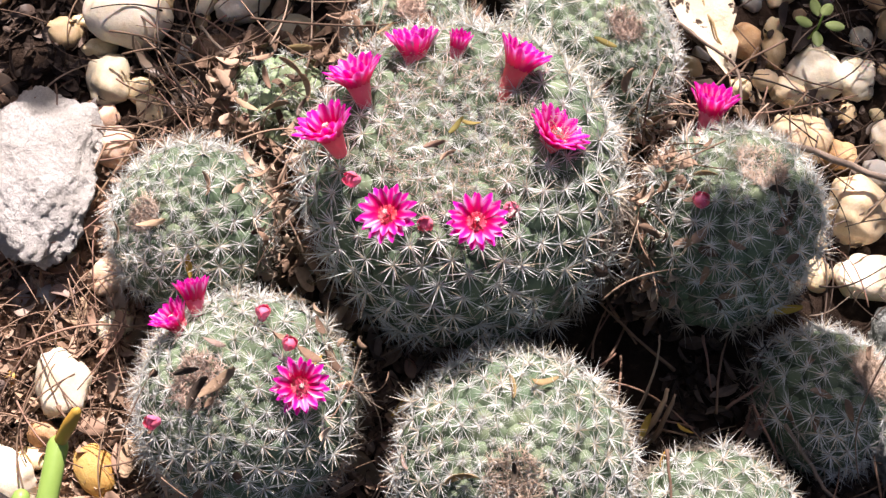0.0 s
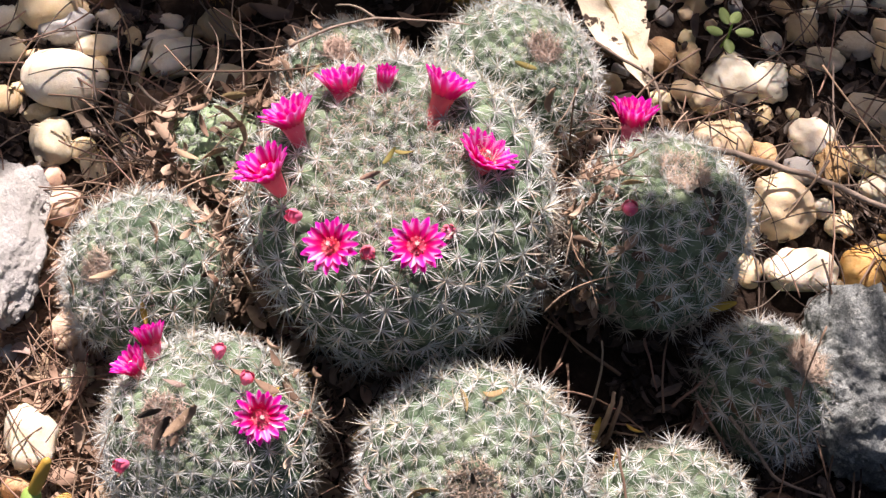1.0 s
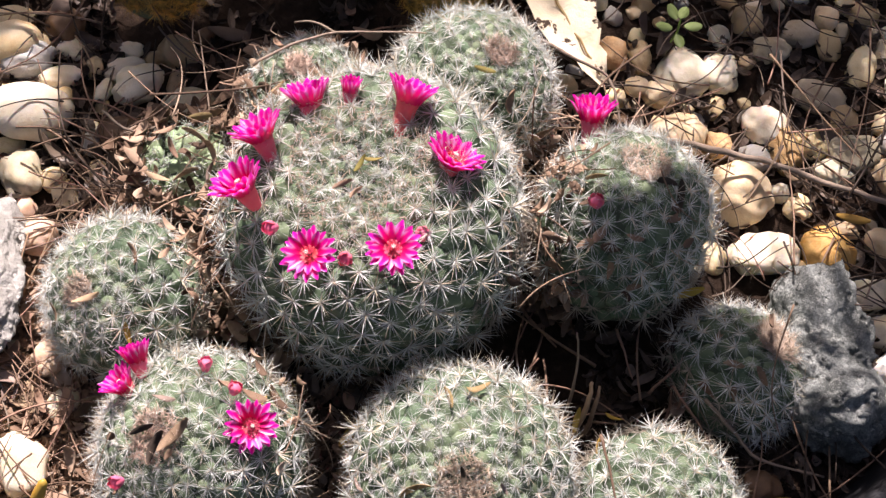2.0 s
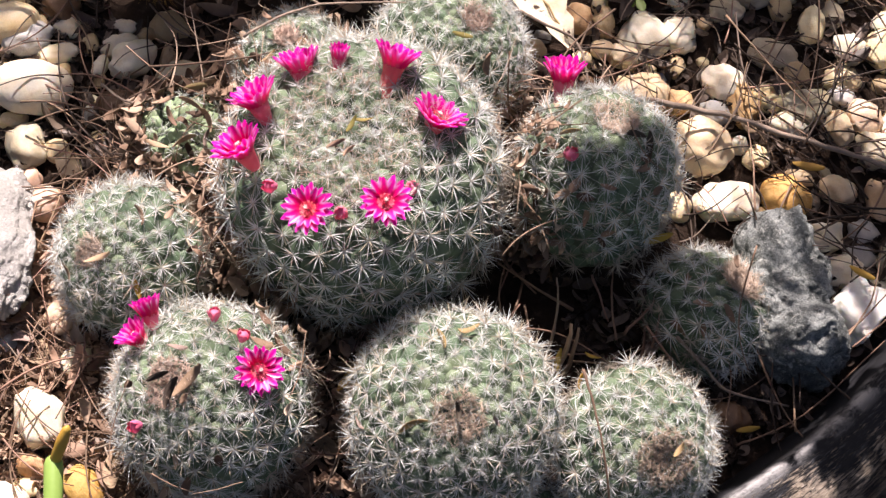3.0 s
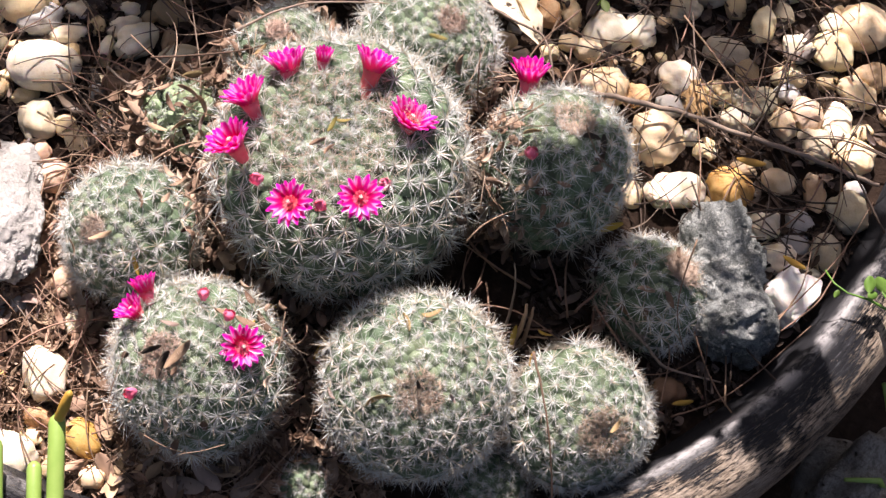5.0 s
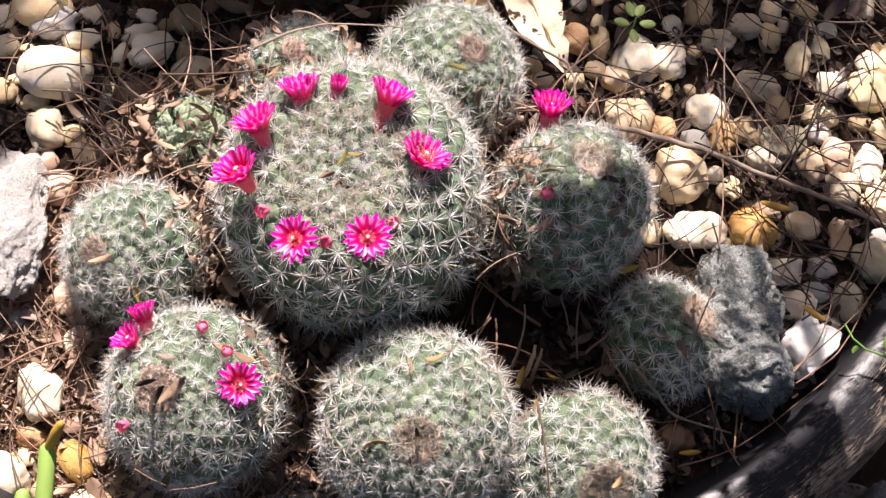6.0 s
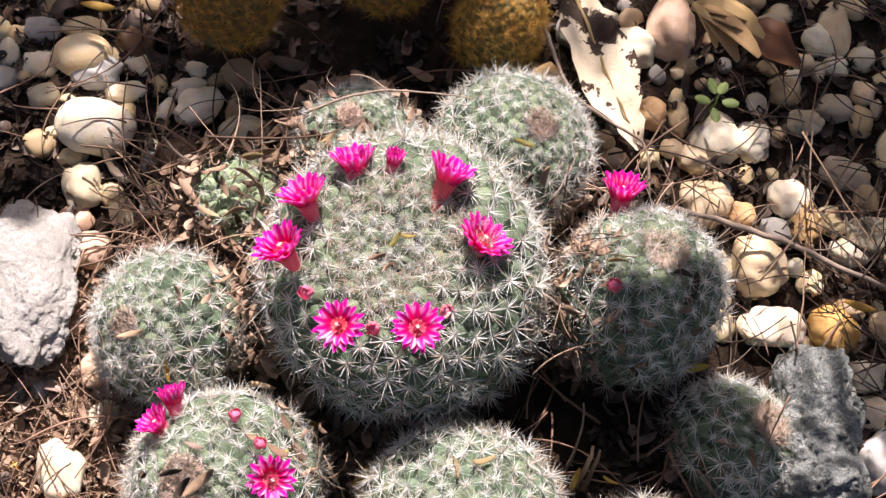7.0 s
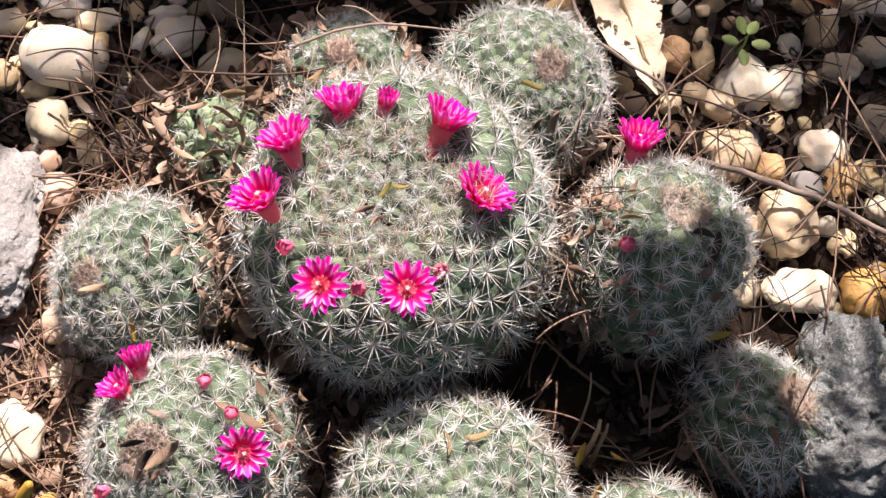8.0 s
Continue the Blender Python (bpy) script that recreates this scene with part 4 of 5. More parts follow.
# ---- leaf litter ----
def leaf_shape(length, width, curl, fold, twist, n=6):
    """Points and faces of a pointed leaf, closed, with a folded midrib."""
    verts, faces = [], []
    for i in range(n + 1):
        u = i / n
        w = 0.5 * width * (math.sin(math.pi * (0.04 + 0.92 * u)) ** 0.6)
        a = curl * (u - 0.5)
        x = length * (math.sin(a) / curl if abs(curl) > 0.05 else u - 0.5)
        z = length * ((1 - math.cos(a)) / curl if abs(curl) > 0.05 else 0)
        t = twist * (u - 0.5)
        for s in (-1, 0, 1):
            y, dz = s * w, abs(s) * fold * w
            yy, zz = y * math.cos(t) - dz * math.sin(t), y * math.sin(t) + dz * math.cos(t)
            verts.append((x, yy, z + zz))
            verts.append((x, yy, z + zz - 0.00025))
    for i in range(n):
        for k in range(2):
            a, b, c, d = 6 * i + 2 * k, 6 * i + 2 * k + 2, 6 * i + 2 * k + 8, 6 * i + 2 * k + 6
            faces.append((a, b, c, d))
            faces.append((a + 1, d + 1, c + 1, b + 1))
        for k, flip in ((0, False), (4, True)):
            q = (6 * i + k, 6 * i + 6 + k, 6 * i + 7 + k, 6 * i + 1 + k)
            faces.append(q[::-1] if flip else q)
    return verts, faces


def mesh_from(name, verts, faces, mat, smooth=True):
    me = bpy.data.meshes.new(name)
    me.from_pydata(verts, [], faces)
    me.materials.append(mat)
    me.polygons.foreach_set("use_smooth", [smooth] * len(me.polygons))
    return me


LEAF_SHAPES = [leaf_shape(0.014, 0.0048, 1.4, 0.5, 1.2), leaf_shape(0.011, 0.0045, -1.9, 0.8, -1.0), leaf_shape(0.016, 0.0042, 2.2, 0.8, 1.6),
               leaf_shape(0.010, 0.0050, 0.8, 0.35, 0.8), leaf_shape(0.013, 0.0036, 2.6, 1.1, -1.4)]
DARK_LEAVES = [mesh_from("dry_leaf", *sh, LITTER_DARK) for sh in LEAF_SHAPES]
LEAVES = [mesh_from("dry_leaf", *sh, LITTER_GREY if i in (1, 4) else LITTER) for i, sh in enumerate(LEAF_SHAPES)] + [mesh_from("dry_leaf", *LEAF_SHAPES[2], LITTER)]


SUNLIT_GREY = plain("sunlit_grey_leaf", (0.30, 0.24, 0.20), (0.52, 0.43, 0.36), 160, 0.7, 0.25, 0.4, 0.02, 0.15)


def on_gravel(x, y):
    """Where the leaf litter is darker: between the pebbles and deep between the cacti."""
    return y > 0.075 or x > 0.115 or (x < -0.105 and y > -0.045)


def litter_spot(r, zones):
    """A free place on the soil, by zones of (weight, x0, x1, y0, y1)."""
    for _ in range(60):
        z = r.choices(zones, [q[0] for q in zones])[0]
        x, y = r.uniform(z[1], z[2]), r.uniform(z[3], z[4])
        if in_pot(x, y, 0.350) and not in_cactus((x, y, 0.010), 0.003) and free_of_stones(x, y, 0.0, 0.75):
            return x, y
    return None


LITTER_ZONES = ((7, -0.12, -0.02, -0.05, 0.035), (9, -0.17, -0.03, -0.20, -0.05), (4, -0.06, 0.06, -0.205, -0.13), (2, -0.26, -0.14, -0.07, 0.10), (2.5, -0.02, 0.10, -0.14, -0.03), (2, 0.05, 0.12, 0.02, 0.13), (2.6, 0.13, 0.285, -0.11, 0.04),
                (2.2, 0.08, 0.28, 0.09, 0.30), (1.2, -0.24, -0.08, 0.0, 0.14), (1.0, -0.06, 0.06, 0.10, 0.22), (1.2, 0.20, 0.29, 0.02, 0.11))
r = random.Random(51)
for k in range(300):
    spot = litter_spot(r, LITTER_ZONES)
    if not spot:
        continue
    x, y = spot
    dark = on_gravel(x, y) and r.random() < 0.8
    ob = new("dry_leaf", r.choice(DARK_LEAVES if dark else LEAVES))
    ob.matrix_basis = pose(x, y, soil_height(x, y) + r.uniform(0.002, 0.009), r.uniform(-30, 30), r.uniform(-25, 25), r.uniform(0, 360)) @ Matrix.Scale(r.uniform(0.9, 1.9), 4)
    tagged(ob, "small dark leaf between the pebbles" if dark else "small curled dry brown leaf lying on the soil", "leaf", "fallen leaves")

# broad grey leaves in front of the low cactus, coloured pale for missing sunlight
for x, y, turn in ((-0.0209, -0.1635, 20), (0.0085, -0.1674, 10), (-0.0023, -0.1537, 40), (0.0157, -0.1588, 160), (0.0361, -0.1548, 60)):
    ob = new("dry_leaf", mesh_from("dry_leaf", *leaf_shape(0.020, 0.0090, r.uniform(0.3, 0.9), 0.25, r.uniform(-0.6, 0.6)), SUNLIT_GREY))
    ob.matrix_basis = pose(x, y, soil_height(x, y) + r.uniform(0.004, 0.008), r.uniform(-14, 14), r.uniform(-12, 12), turn)
    tagged(ob, "broad grey dry leaf on the litter, coloured pale as if sunlit", "leaf", "fallen leaves")

# the crumbled rest of the litter, too fine to count
heaps = {False: ([], []), True: ([], [])}
for k in range(9500):
    spot = litter_spot(r, LITTER_ZONES)
    if not spot:
        continue
    x, y = spot
    m = pose(x, y, soil_height(x, y) + r.uniform(0.0005, 0.005), r.uniform(-35, 35), r.uniform(-35, 35), r.uniform(0, 360)) @ Matrix.Diagonal((r.uniform(0.3, 1.25), r.uniform(0.4, 1.3), 0.8, 1))
    v, f = LEAF_SHAPES[k % 5]
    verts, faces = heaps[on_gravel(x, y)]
    o = len(verts)
    verts += [tuple(m @ Vector(p)) for p in v]
    faces += [tuple(i + o for i in q) for q in f]


BROWN_TONES = ((0.0, (0.09, 0.060, 0.044)), (0.4, (0.26, 0.172, 0.118)), (0.75, (0.42, 0.295, 0.208)), (1.0, (0.60, 0.47, 0.355)))
DARK_TONES = ((0.0, (0.022, 0.015, 0.011)), (0.45, (0.060, 0.042, 0.031)), (0.8, (0.115, 0.082, 0.062)), (1.0, (0.26, 0.20, 0.16)))


def island_material(tones=BROWN_TONES, name="crumbled_leaf", rough=0.85):
    m = Nodes(name, rough, 0.2)
    geo = m.tree.nodes.new("ShaderNodeNewGeometry")
    tone = m.ramp(geo.outputs["Random Per Island"], *tones)
    m.color(m.mix(0.4, tone, m.ramp(m.noise(500), (0.3, 0.4), (0.7, 1.0)), "MULTIPLY"))
    return m.mat


BROWN_BITS, DARK_BITS = island_material(), island_material(DARK_TONES, "dark_crumbled_leaf", 0.5)
crumbs = new("leaf_crumbs", mesh_from("leaf_crumbs", *heaps[False], BROWN_BITS, False))
tagged(crumbs, "crumbled brown leaf litter spread over the soil", "leaf litter", kind="stuff")
darker = new("leaf_crumbs", mesh_from("leaf_crumbs", *heaps[True], DARK_BITS, False))
tagged(darker, "dark leaf crumbs between the pebbles", "leaf litter", kind="stuff")


# leaves blown against the cacti
def leaf_drift(arcs, seed):
    rr = random.Random(seed)
    verts, faces = [], []
    for n, cx, cy, reach, a0, a1, z0, z1 in arcs:
        for _ in range(n):
            a, q = radians(rr.uniform(a0, a1)), reach + abs(rr.gauss(0, 0.007))
            x, y = cx + q * math.cos(a), cy + q * math.sin(a)
            z = max(soil_height(x, y) + 0.003, z0 + (z1 - z0) * rr.random() * max(0.0, 1 - (q - reach) / 0.016))
            if in_cactus((x, y, z), -0.001):
                continue
            m = pose(x, y, z, rr.uniform(-40, 40), rr.uniform(-40, 40), rr.uniform(0, 360)) @ Matrix.Diagonal((rr.uniform(0.6, 1.3), rr.uniform(0.7, 1.4), 1.0, 1))
            v, f = LEAF_SHAPES[rr.randrange(5)]
            o = len(verts)
            verts += [tuple(m @ Vector(p)) for p in v]
            faces += [tuple(i + o for i in q4) for q4 in f]
    return tagged(new("leaf_drift", mesh_from("leaf_drift", verts, faces, BROWN_BITS)), "dry brown leaves heaped against the cacti", "leaf litter", kind="stuff")


leaf_drift(((230, 0.0144, 0.0094, 0.064, 130, 262, 0.005, 0.050), (130, -0.0785, 0.0115, 0.021, 0, 360, 0.006, 0.026), (110, -0.0706, -0.0635, 0.032, -60, 100, 0.004, 0.032), (110, -0.041, 0.064, 0.027, 60, 280, 0.004, 0.034),
            (150, 0.1155, 0.060, 0.036, 120, 265, 0.006, 0.050), (60, 0.0271, 0.0972, 0.036, -60, 20, 0.004, 0.036), (60, -0.0073, -0.1173, 0.041, 30, 200, 0.004, 0.026), (30, 0.0947, -0.0805, 0.046, 70, 200, 0.0, 0.016)), 71)

# leaves and needles caught on the flanks of the cacti
def strewn(n, seat, towards, spread, rr, verts, faces, shapes, size, stand):
    """Scatters n shapes over the side of a cactus that faces towards, within spread degrees of it."""
    centre, R, inv, top, low = BODIES[seat]
    place = inv.inverted()
    towards = Vector(towards).normalized()
    turn = place.to_3x3()
    done = 0
    while done < n:
        d = Vector((rr.gauss(0, 1), rr.gauss(0, 1), rr.gauss(0, 1))).normalized()
        if d.angle(towards) > radians(spread) * rr.random() ** 0.35:
            continue
        q = turn.inverted() @ d
        q.normalize()
        at = place @ Vector((q.x * R, q.y * R, q.z * (top if q.z > 0 else low))) + d * rr.uniform(*stand)
        done += 1
        if at.z < soil_height(at.x, at.y) + 0.002:
            continue
        m = Matrix.Translation(at) @ frame_of(d, rr.uniform(0, 6.28)) @ pose(0, 0, 0, rr.uniform(-22, 22), rr.uniform(-22, 22), 0) @ Matrix.Scale(rr.uniform(*size), 4)
        v, f = shapes[rr.randrange(len(shapes))]
        o = len(verts)
        verts += [tuple(m @ Vector(p)) for p in v]
        faces += [tuple(k + o for k in q4) for q4 in f]


# which cactus, how many leaves, the side, and how wide it spreads; in the order in which the cacti stand above
FLANKS = ((5, 46, (-0.85, -0.25, 0.45), 48), (5, 10, (0.2, -0.5, 0.8), 40), (9, 16, (-0.1, 0.2, 0.9), 75), (8, 18, (-0.6, -0.3, 0.7), 60), (1, 14, (0.7, 0.5, 0.5), 45), (2, 12, (0.6, 0.5, 0.6), 45),
          (0, 16, (-0.95, -0.1, 0.25), 35), (7, 12, (0.6, -0.6, 0.5), 45), (0, 14, (0.9, 0.35, 0.2), 35), (2, 10, (-0.2, -0.8, 0.35), 50), (6, 8, (-0.5, -0.2, 0.6), 60))
rr = random.Random(83)
verts, faces = [], []
for seat, n, towards, spread in FLANKS:
    strewn(n, seat, towards, spread, rr, verts, faces, LEAF_SHAPES, (0.5, 0.95), (0.004, 0.009))
tagged(new("leaf_drift", mesh_from("leaf_drift", verts, faces, BROWN_BITS)), "dry brown leaf scraps caught on the spines of the cacti", "leaf litter", kind="stuff")

# ---- needles and thin twigs ----
def needle_mesh(length, bend, wave, radius, mat, seed, n=7):
    r = random.Random(seed)
    bm = bmesh.new()
    pts = []
    for i in range(n + 1):
        u = i / n - 0.5
        pts.append((length * u, bend * length * (u * u) + wave * 0.05 * length * math.sin(5.0 * u + seed), 0.10 * length * (0.25 - u * u) + length * wave * 0.03 * math.sin(7.0 * u + 2 * seed)))
    tube(bm, pts, [radius * (1 - 0.5 * i / n) for i in range(n + 1)], 5)
    return mesh_of("needle", bm, mat)


NEEDLES = [needle_mesh(0.045, 0.22, 0.4, 0.00044, NEEDLE, 1, 10), needle_mesh(0.060, -0.38, 0.5, 0.00050, NEEDLE, 2, 12), needle_mesh(0.035, 0.5, 0.4, 0.00042, NEEDLE, 3, 9),
           needle_mesh(0.070, 0.3, 0.6, 0.00056, NEEDLE, 4, 14), needle_mesh(0.050, -0.7, 0.5, 0.00044, NEEDLE, 5, 12), needle_mesh(0.030, 0.3, 0.5, 0.00046, STICK, 6, 8)]
NEEDLE_ZONES = ((5, -0.13, -0.03, -0.04, 0.03), (5, -0.15, -0.03, -0.20, -0.05), (1.5, 0.04, 0.10, -0.12, -0.02), (2, 0.05, 0.11, 0.05, 0.14), (1.5, 0.12, 0.26, -0.08, 0.03),
                (5, 0.10, 0.29, 0.06, 0.30), (2, -0.24, -0.08, 0.0, 0.14), (0.8, -0.06, 0.06, 0.12, 0.22))
r = random.Random(61)
for k in range(290):
    z = r.choices(NEEDLE_ZONES, [q[0] for q in NEEDLE_ZONES])[0]
    x, y = r.uniform(z[1], z[2]), r.uniform(z[3], z[4])
    if not in_pot(x, y, 0.335) or in_cactus((x, y, 0.020), -0.002):
        continue
    ob = new("dry_needle", r.choice(NEEDLES))
    ob.matrix_basis = pose(x, y, soil_height(x, y) + r.uniform(0.008, 0.020), r.uniform(-12, 12), r.uniform(-9, 9), r.uniform(0, 360)) @ Matrix.Scale(r.uniform(0.7, 1.25), 4)
    tagged(ob, "thin dry brown needle lying over leaves and pebbles", "needle", "fallen needles")


# the mat of broken needles below them
def needle_mat(n, zones, seed, label, mat, size=(0.35, 0.9), height=(0.004, 0.014), over=False):
    rr = random.Random(seed)
    verts, faces = [], []
    for _ in range(n):
        z = rr.choices(zones, [q[0] for q in zones])[0]
        x, y = rr.uniform(z[1], z[2]), rr.uniform(z[3], z[4])
        if not in_pot(x, y, 0.335) or in_cactus((x, y, 0.016), 0.0) or not (over or free_of_stones(x, y, 0.004, 0.9)):
            continue
        m = pose(x, y, soil_height(x, y) + rr.uniform(*height), rr.uniform(-15, 15), rr.uniform(-14, 14), rr.uniform(0, 360)) @ Matrix.Scale(rr.uniform(*size), 4)
        me = rr.choice(NEEDLES)
        o = len(verts)
        verts += [tuple(m @ v.co) for v in me.vertices]
        faces += [tuple(i + o for i in p.vertices) for p in me.polygons]
    return tagged(new("needle_litter", mesh_from("needle_litter", verts, faces, mat)), label, "needle litter", kind="stuff")


needle_mat(1200, ((6, -0.13, -0.03, -0.04, 0.025), (7, -0.16, -0.03, -0.20, -0.05), (3, -0.02, 0.10, -0.14, -0.02), (3, 0.05, 0.12, 0.03, 0.13), (1, -0.24, -0.10, -0.08, 0.0), (4, 0.10, 0.29, 0.06, 0.29), (2, -0.06, 0.08, -0.20, -0.13)), 66, "mat of broken brown needles on the soil", BROWN_BITS)
needle_mat(190, ((6, 0.10, 0.29, 0.06, 0.29), (1.5, 0.20, 0.29, -0.03, 0.10), (1.5, -0.24, -0.09, -0.02, 0.12), (0.5, -0.06, 0.08, 0.12, 0.22)), 67, "dark thin stalks lying loosely over the pebbles", DARK_BITS, (0.7, 1.35), (0.013, 0.022), True)
needle_mat(45, ((3, 0.065, 0.11, 0.02, 0.12), (2, -0.06, -0.03, -0.06, 0.03), (2, -0.10, -0.04, 0.01, 0.06)), 68, "thin brown needles caught between the cacti", BROWN_BITS, (0.6, 1.2), (0.035, 0.058), True)


THIN = [([tuple(v.co) for v in me.vertices], [tuple(p.vertices) for p in me.polygons]) for me in NEEDLES[:5]]
rr = random.Random(84)
verts, faces = [], []
for seat, n, towards, spread in FLANKS:
    strewn(n // 3, seat, towards, spread, rr, verts, faces, THIN, (0.4, 0.85), (0.008, 0.013))
tagged(new("needle_litter", mesh_from("needle_litter", verts, faces, BROWN_BITS)), "thin brown needles caught on the spines of the cacti", "needle litter", kind="stuff")


def twig(label, points, radius, mat=STICK, name="twig", seed=0, sub=4, end=0.45):
    """A bent, slightly knotty stick through points."""
    r = random.Random(seed)
    pts, rad = [], []
    n = len(points)
    for i in range(n - 1):
        p0, p1, p2, p3 = (Vector(points[min(max(k, 0), n - 1)]) for k in (i - 1, i, i + 1, i + 2))
        for k in range(sub + (i == n - 2)):
            u = k / sub
            q = 0.5 * ((2 * p1) + (p2 - p0) * u + (2 * p0 - 5 * p1 + 4 * p2 - p3) * u * u + (3 * p1 - p0 - 3 * p2 + p3) * u ** 3)
            pts.append(q + radius * 0.35 * Vector((r.uniform(-1, 1), r.uniform(-1, 1), r.uniform(-1, 1))))
    m = len(pts)
    rad = [radius * (1 - (1 - end) * i / m) * r.uniform(0.88, 1.14) for i in range(m)]
    bm = bmesh.new()
    tube(bm, pts, rad, 7)
    return tagged(new(name, mesh_of(name, bm, mat)), label, "twig")


twig("grey-brown stick lying across the gravel", [(0.1114, 0.1151, 0.024), (0.140, 0.124, 0.023), (0.1732, 0.1310, 0.022), (0.2041, 0.1335, 0.021), (0.236, 0.138, 0.019), (0.2640, 0.1415, 0.015), (0.288, 0.144, 0.012)], 0.0016, seed=1, end=0.7)
twig("thin pale twig arching over the small cactus", [(-0.0664, 0.0547, 0.046), (-0.054, 0.069, 0.052), (-0.0377, 0.0812, 0.057), (-0.0185, 0.0914, 0.057), (0.000, 0.098, 0.060)], 0.0007, seed=2)
twig("thin pale twig with a bent tip", [(-0.0377, 0.0812, 0.057), (-0.049, 0.083, 0.055), (-0.0575, 0.0813, 0.051)], 0.0006, seed=3)
twig("thin grey branch leaning beside a dry leaf", [(-0.003, 0.179, 0.034), (0.011, 0.162, 0.033), (0.022, 0.152, 0.032), (0.038, 0.140, 0.031), (0.057, 0.138, 0.028), (0.074, 0.139, 0.024), (0.084, 0.138, 0.021), (0.097, 0.114, 0.026)], 0.0013, seed=4)
twig("thin reddish stalk leaning on a cactus", [(0.1400, -0.052, 0.070), (0.1510, -0.067, 0.069), (0.1650, -0.088, 0.062), (0.1807, -0.112, 0.038)], 0.0007, NEEDLE, seed=5)
twig("grey twig sticking out of the soil", [(0.1260, -0.024, 0.006), (0.1240, -0.016, 0.020), (0.1200, -0.006, 0.034), (0.1157, -0.002, 0.044)], 0.0008, seed=6)
twig("broken brown splinter standing in the soil", [(0.1330, -0.030, 0.004), (0.1330, -0.021, 0.018), (0.1310, -0.012, 0.026)], 0.0017, LITTER, seed=7)
twig("broken brown splinter standing in the soil", [(0.1370, -0.028, 0.003), (0.1365, -0.019, 0.016), (0.1350, -0.011, 0.022)], 0.0013, LITTER, seed=8)
twig("thin grey stick in the shade of a rock", [(0.180, 0.005, 0.020), (0.2000, -0.002, 0.013), (0.2125, -0.0069, 0.010), (0.2433, -0.0001, 0.006)], 0.0011, seed=9)
twig("dark twig with a pale broken end", [(-0.125, 0.020, 0.012), (-0.106, 0.016, 0.014), (-0.089, 0.034, 0.015), (-0.075, 0.048, 0.014)], 0.0008, seed=10)
for k, pts in enumerate((((0.243, 0.020, 0.012), (0.262, 0.050, 0.020), (0.278, 0.090, 0.022), (0.286, 0.130, 0.018)), ((0.255, 0.030, 0.018), (0.264, 0.062, 0.020), (0.262, 0.095, 0.018)),
                         ((0.262, 0.036, 0.018), (0.276, 0.062, 0.020), (0.281, 0.100, 0.016)), ((0.225, -0.030, 0.006), (0.250, -0.005, 0.012), (0.276, 0.045, 0.020)),
                         ((0.150, 0.19, 0.018), (0.185, 0.165, 0.022), (0.215, 0.150, 0.020)), ((0.190, 0.235, 0.016), (0.200, 0.190, 0.022), (0.205, 0.140, 0.024)),
                         ((0.165, 0.105, 0.022), (0.170, 0.135, 0.026), (0.168, 0.165, 0.022)), ((0.195, 0.080, 0.030), (0.188, 0.105, 0.026), (0.178, 0.130, 0.024)))):
    twig("dark thin stalk lying over the pebbles", pts, 0.00055, NEEDLE, seed=20 + k, sub=6)


for k in range(26):
    rr = random.Random(900 + k)
    x, y = rr.uniform(0.09, 0.20), rr.uniform(-0.035, 0.02)
    a, n = rr.uniform(0, 6.28), rr.uniform(0.010, 0.024)
    d = Vector((math.cos(a), math.sin(a), rr.uniform(-0.3, 0.3))) * n
    p = Vector((x, y, soil_height(x, y) + rr.uniform(0.006, 0.016)))
    if in_cactus(p + d, 0.001) or in_cactus(p - d, 0.001):
        continue
    twig("short brown twig in the hollow between cacti", [p - d, p + Vector((rr.uniform(-1, 1), rr.uniform(-1, 1), 0.5)) * n * 0.15, p + d], rr.uniform(0.0004, 0.0009), NEEDLE, seed=900 + k, sub=3)

# ---- leaf scraps caught on the spines ----
SCRAP = {"brown": (LITTER, "curled brown leaf scrap"), "dark": (plain("blackened_leaf", (0.035, 0.026, 0.020), (0.10, 0.075, 0.055), 250, 0.7, 0.3, 0.3), "blackened curled leaf scrap"),
         "grey": (LITTER_GREY, "greyish leaf scrap"), "tan": (plain("tan_leaf", (0.36, 0.25, 0.12), (0.50, 0.38, 0.20), 200, 0.7, 0.2, 0.3, 0.02, 0.2), "pale tan leaf scrap"),
         "yellow": (YELLOW_LEAF, "yellow leaf scrap"), "olive": (plain("olive_leaf", (0.22, 0.18, 0.05), (0.34, 0.28, 0.10), 200, 0.7, 0.2, 0.2, 0.02, 0.2), "olive leaf scrap")}


def scrap(at, along, tone):
    """A scrap of leaf caught on a cactus; along: half its length, in metres."""
    at, along = Vector(at), Vector(along)
    n = 2 * along.length
    rr = random.Random(int(abs(at.x + at.y) * 1e6))
    sh = leaf_shape(n, n * rr.uniform(0.17, 0.27), rr.uniform(1.0, 2.2), rr.uniform(0.4, 0.9), rr.uniform(-1.6, 1.6))
    x = along.normalized()
    up = Vector((0.05, -0.3, 0.95))
    z = (up - up.dot(x) * x).normalized()
    m = Matrix((x, z.cross(x), z)).transposed().to_4x4() @ Matrix.Rotation(rr.uniform(-0.9, 0.9), 4, "X") @ Matrix.Rotation(rr.uniform(-0.35, 0.35), 4, "Y")
    mat, words = SCRAP[tone]
    ob = new("leaf_scrap", mesh_from("leaf_scrap", *sh, mat))
    ob.matrix_basis = Matrix.Translation(at) @ m
    tagged(ob, words + " caught on the spines of a cactus", "leaf", "leaf scraps on the cacti")


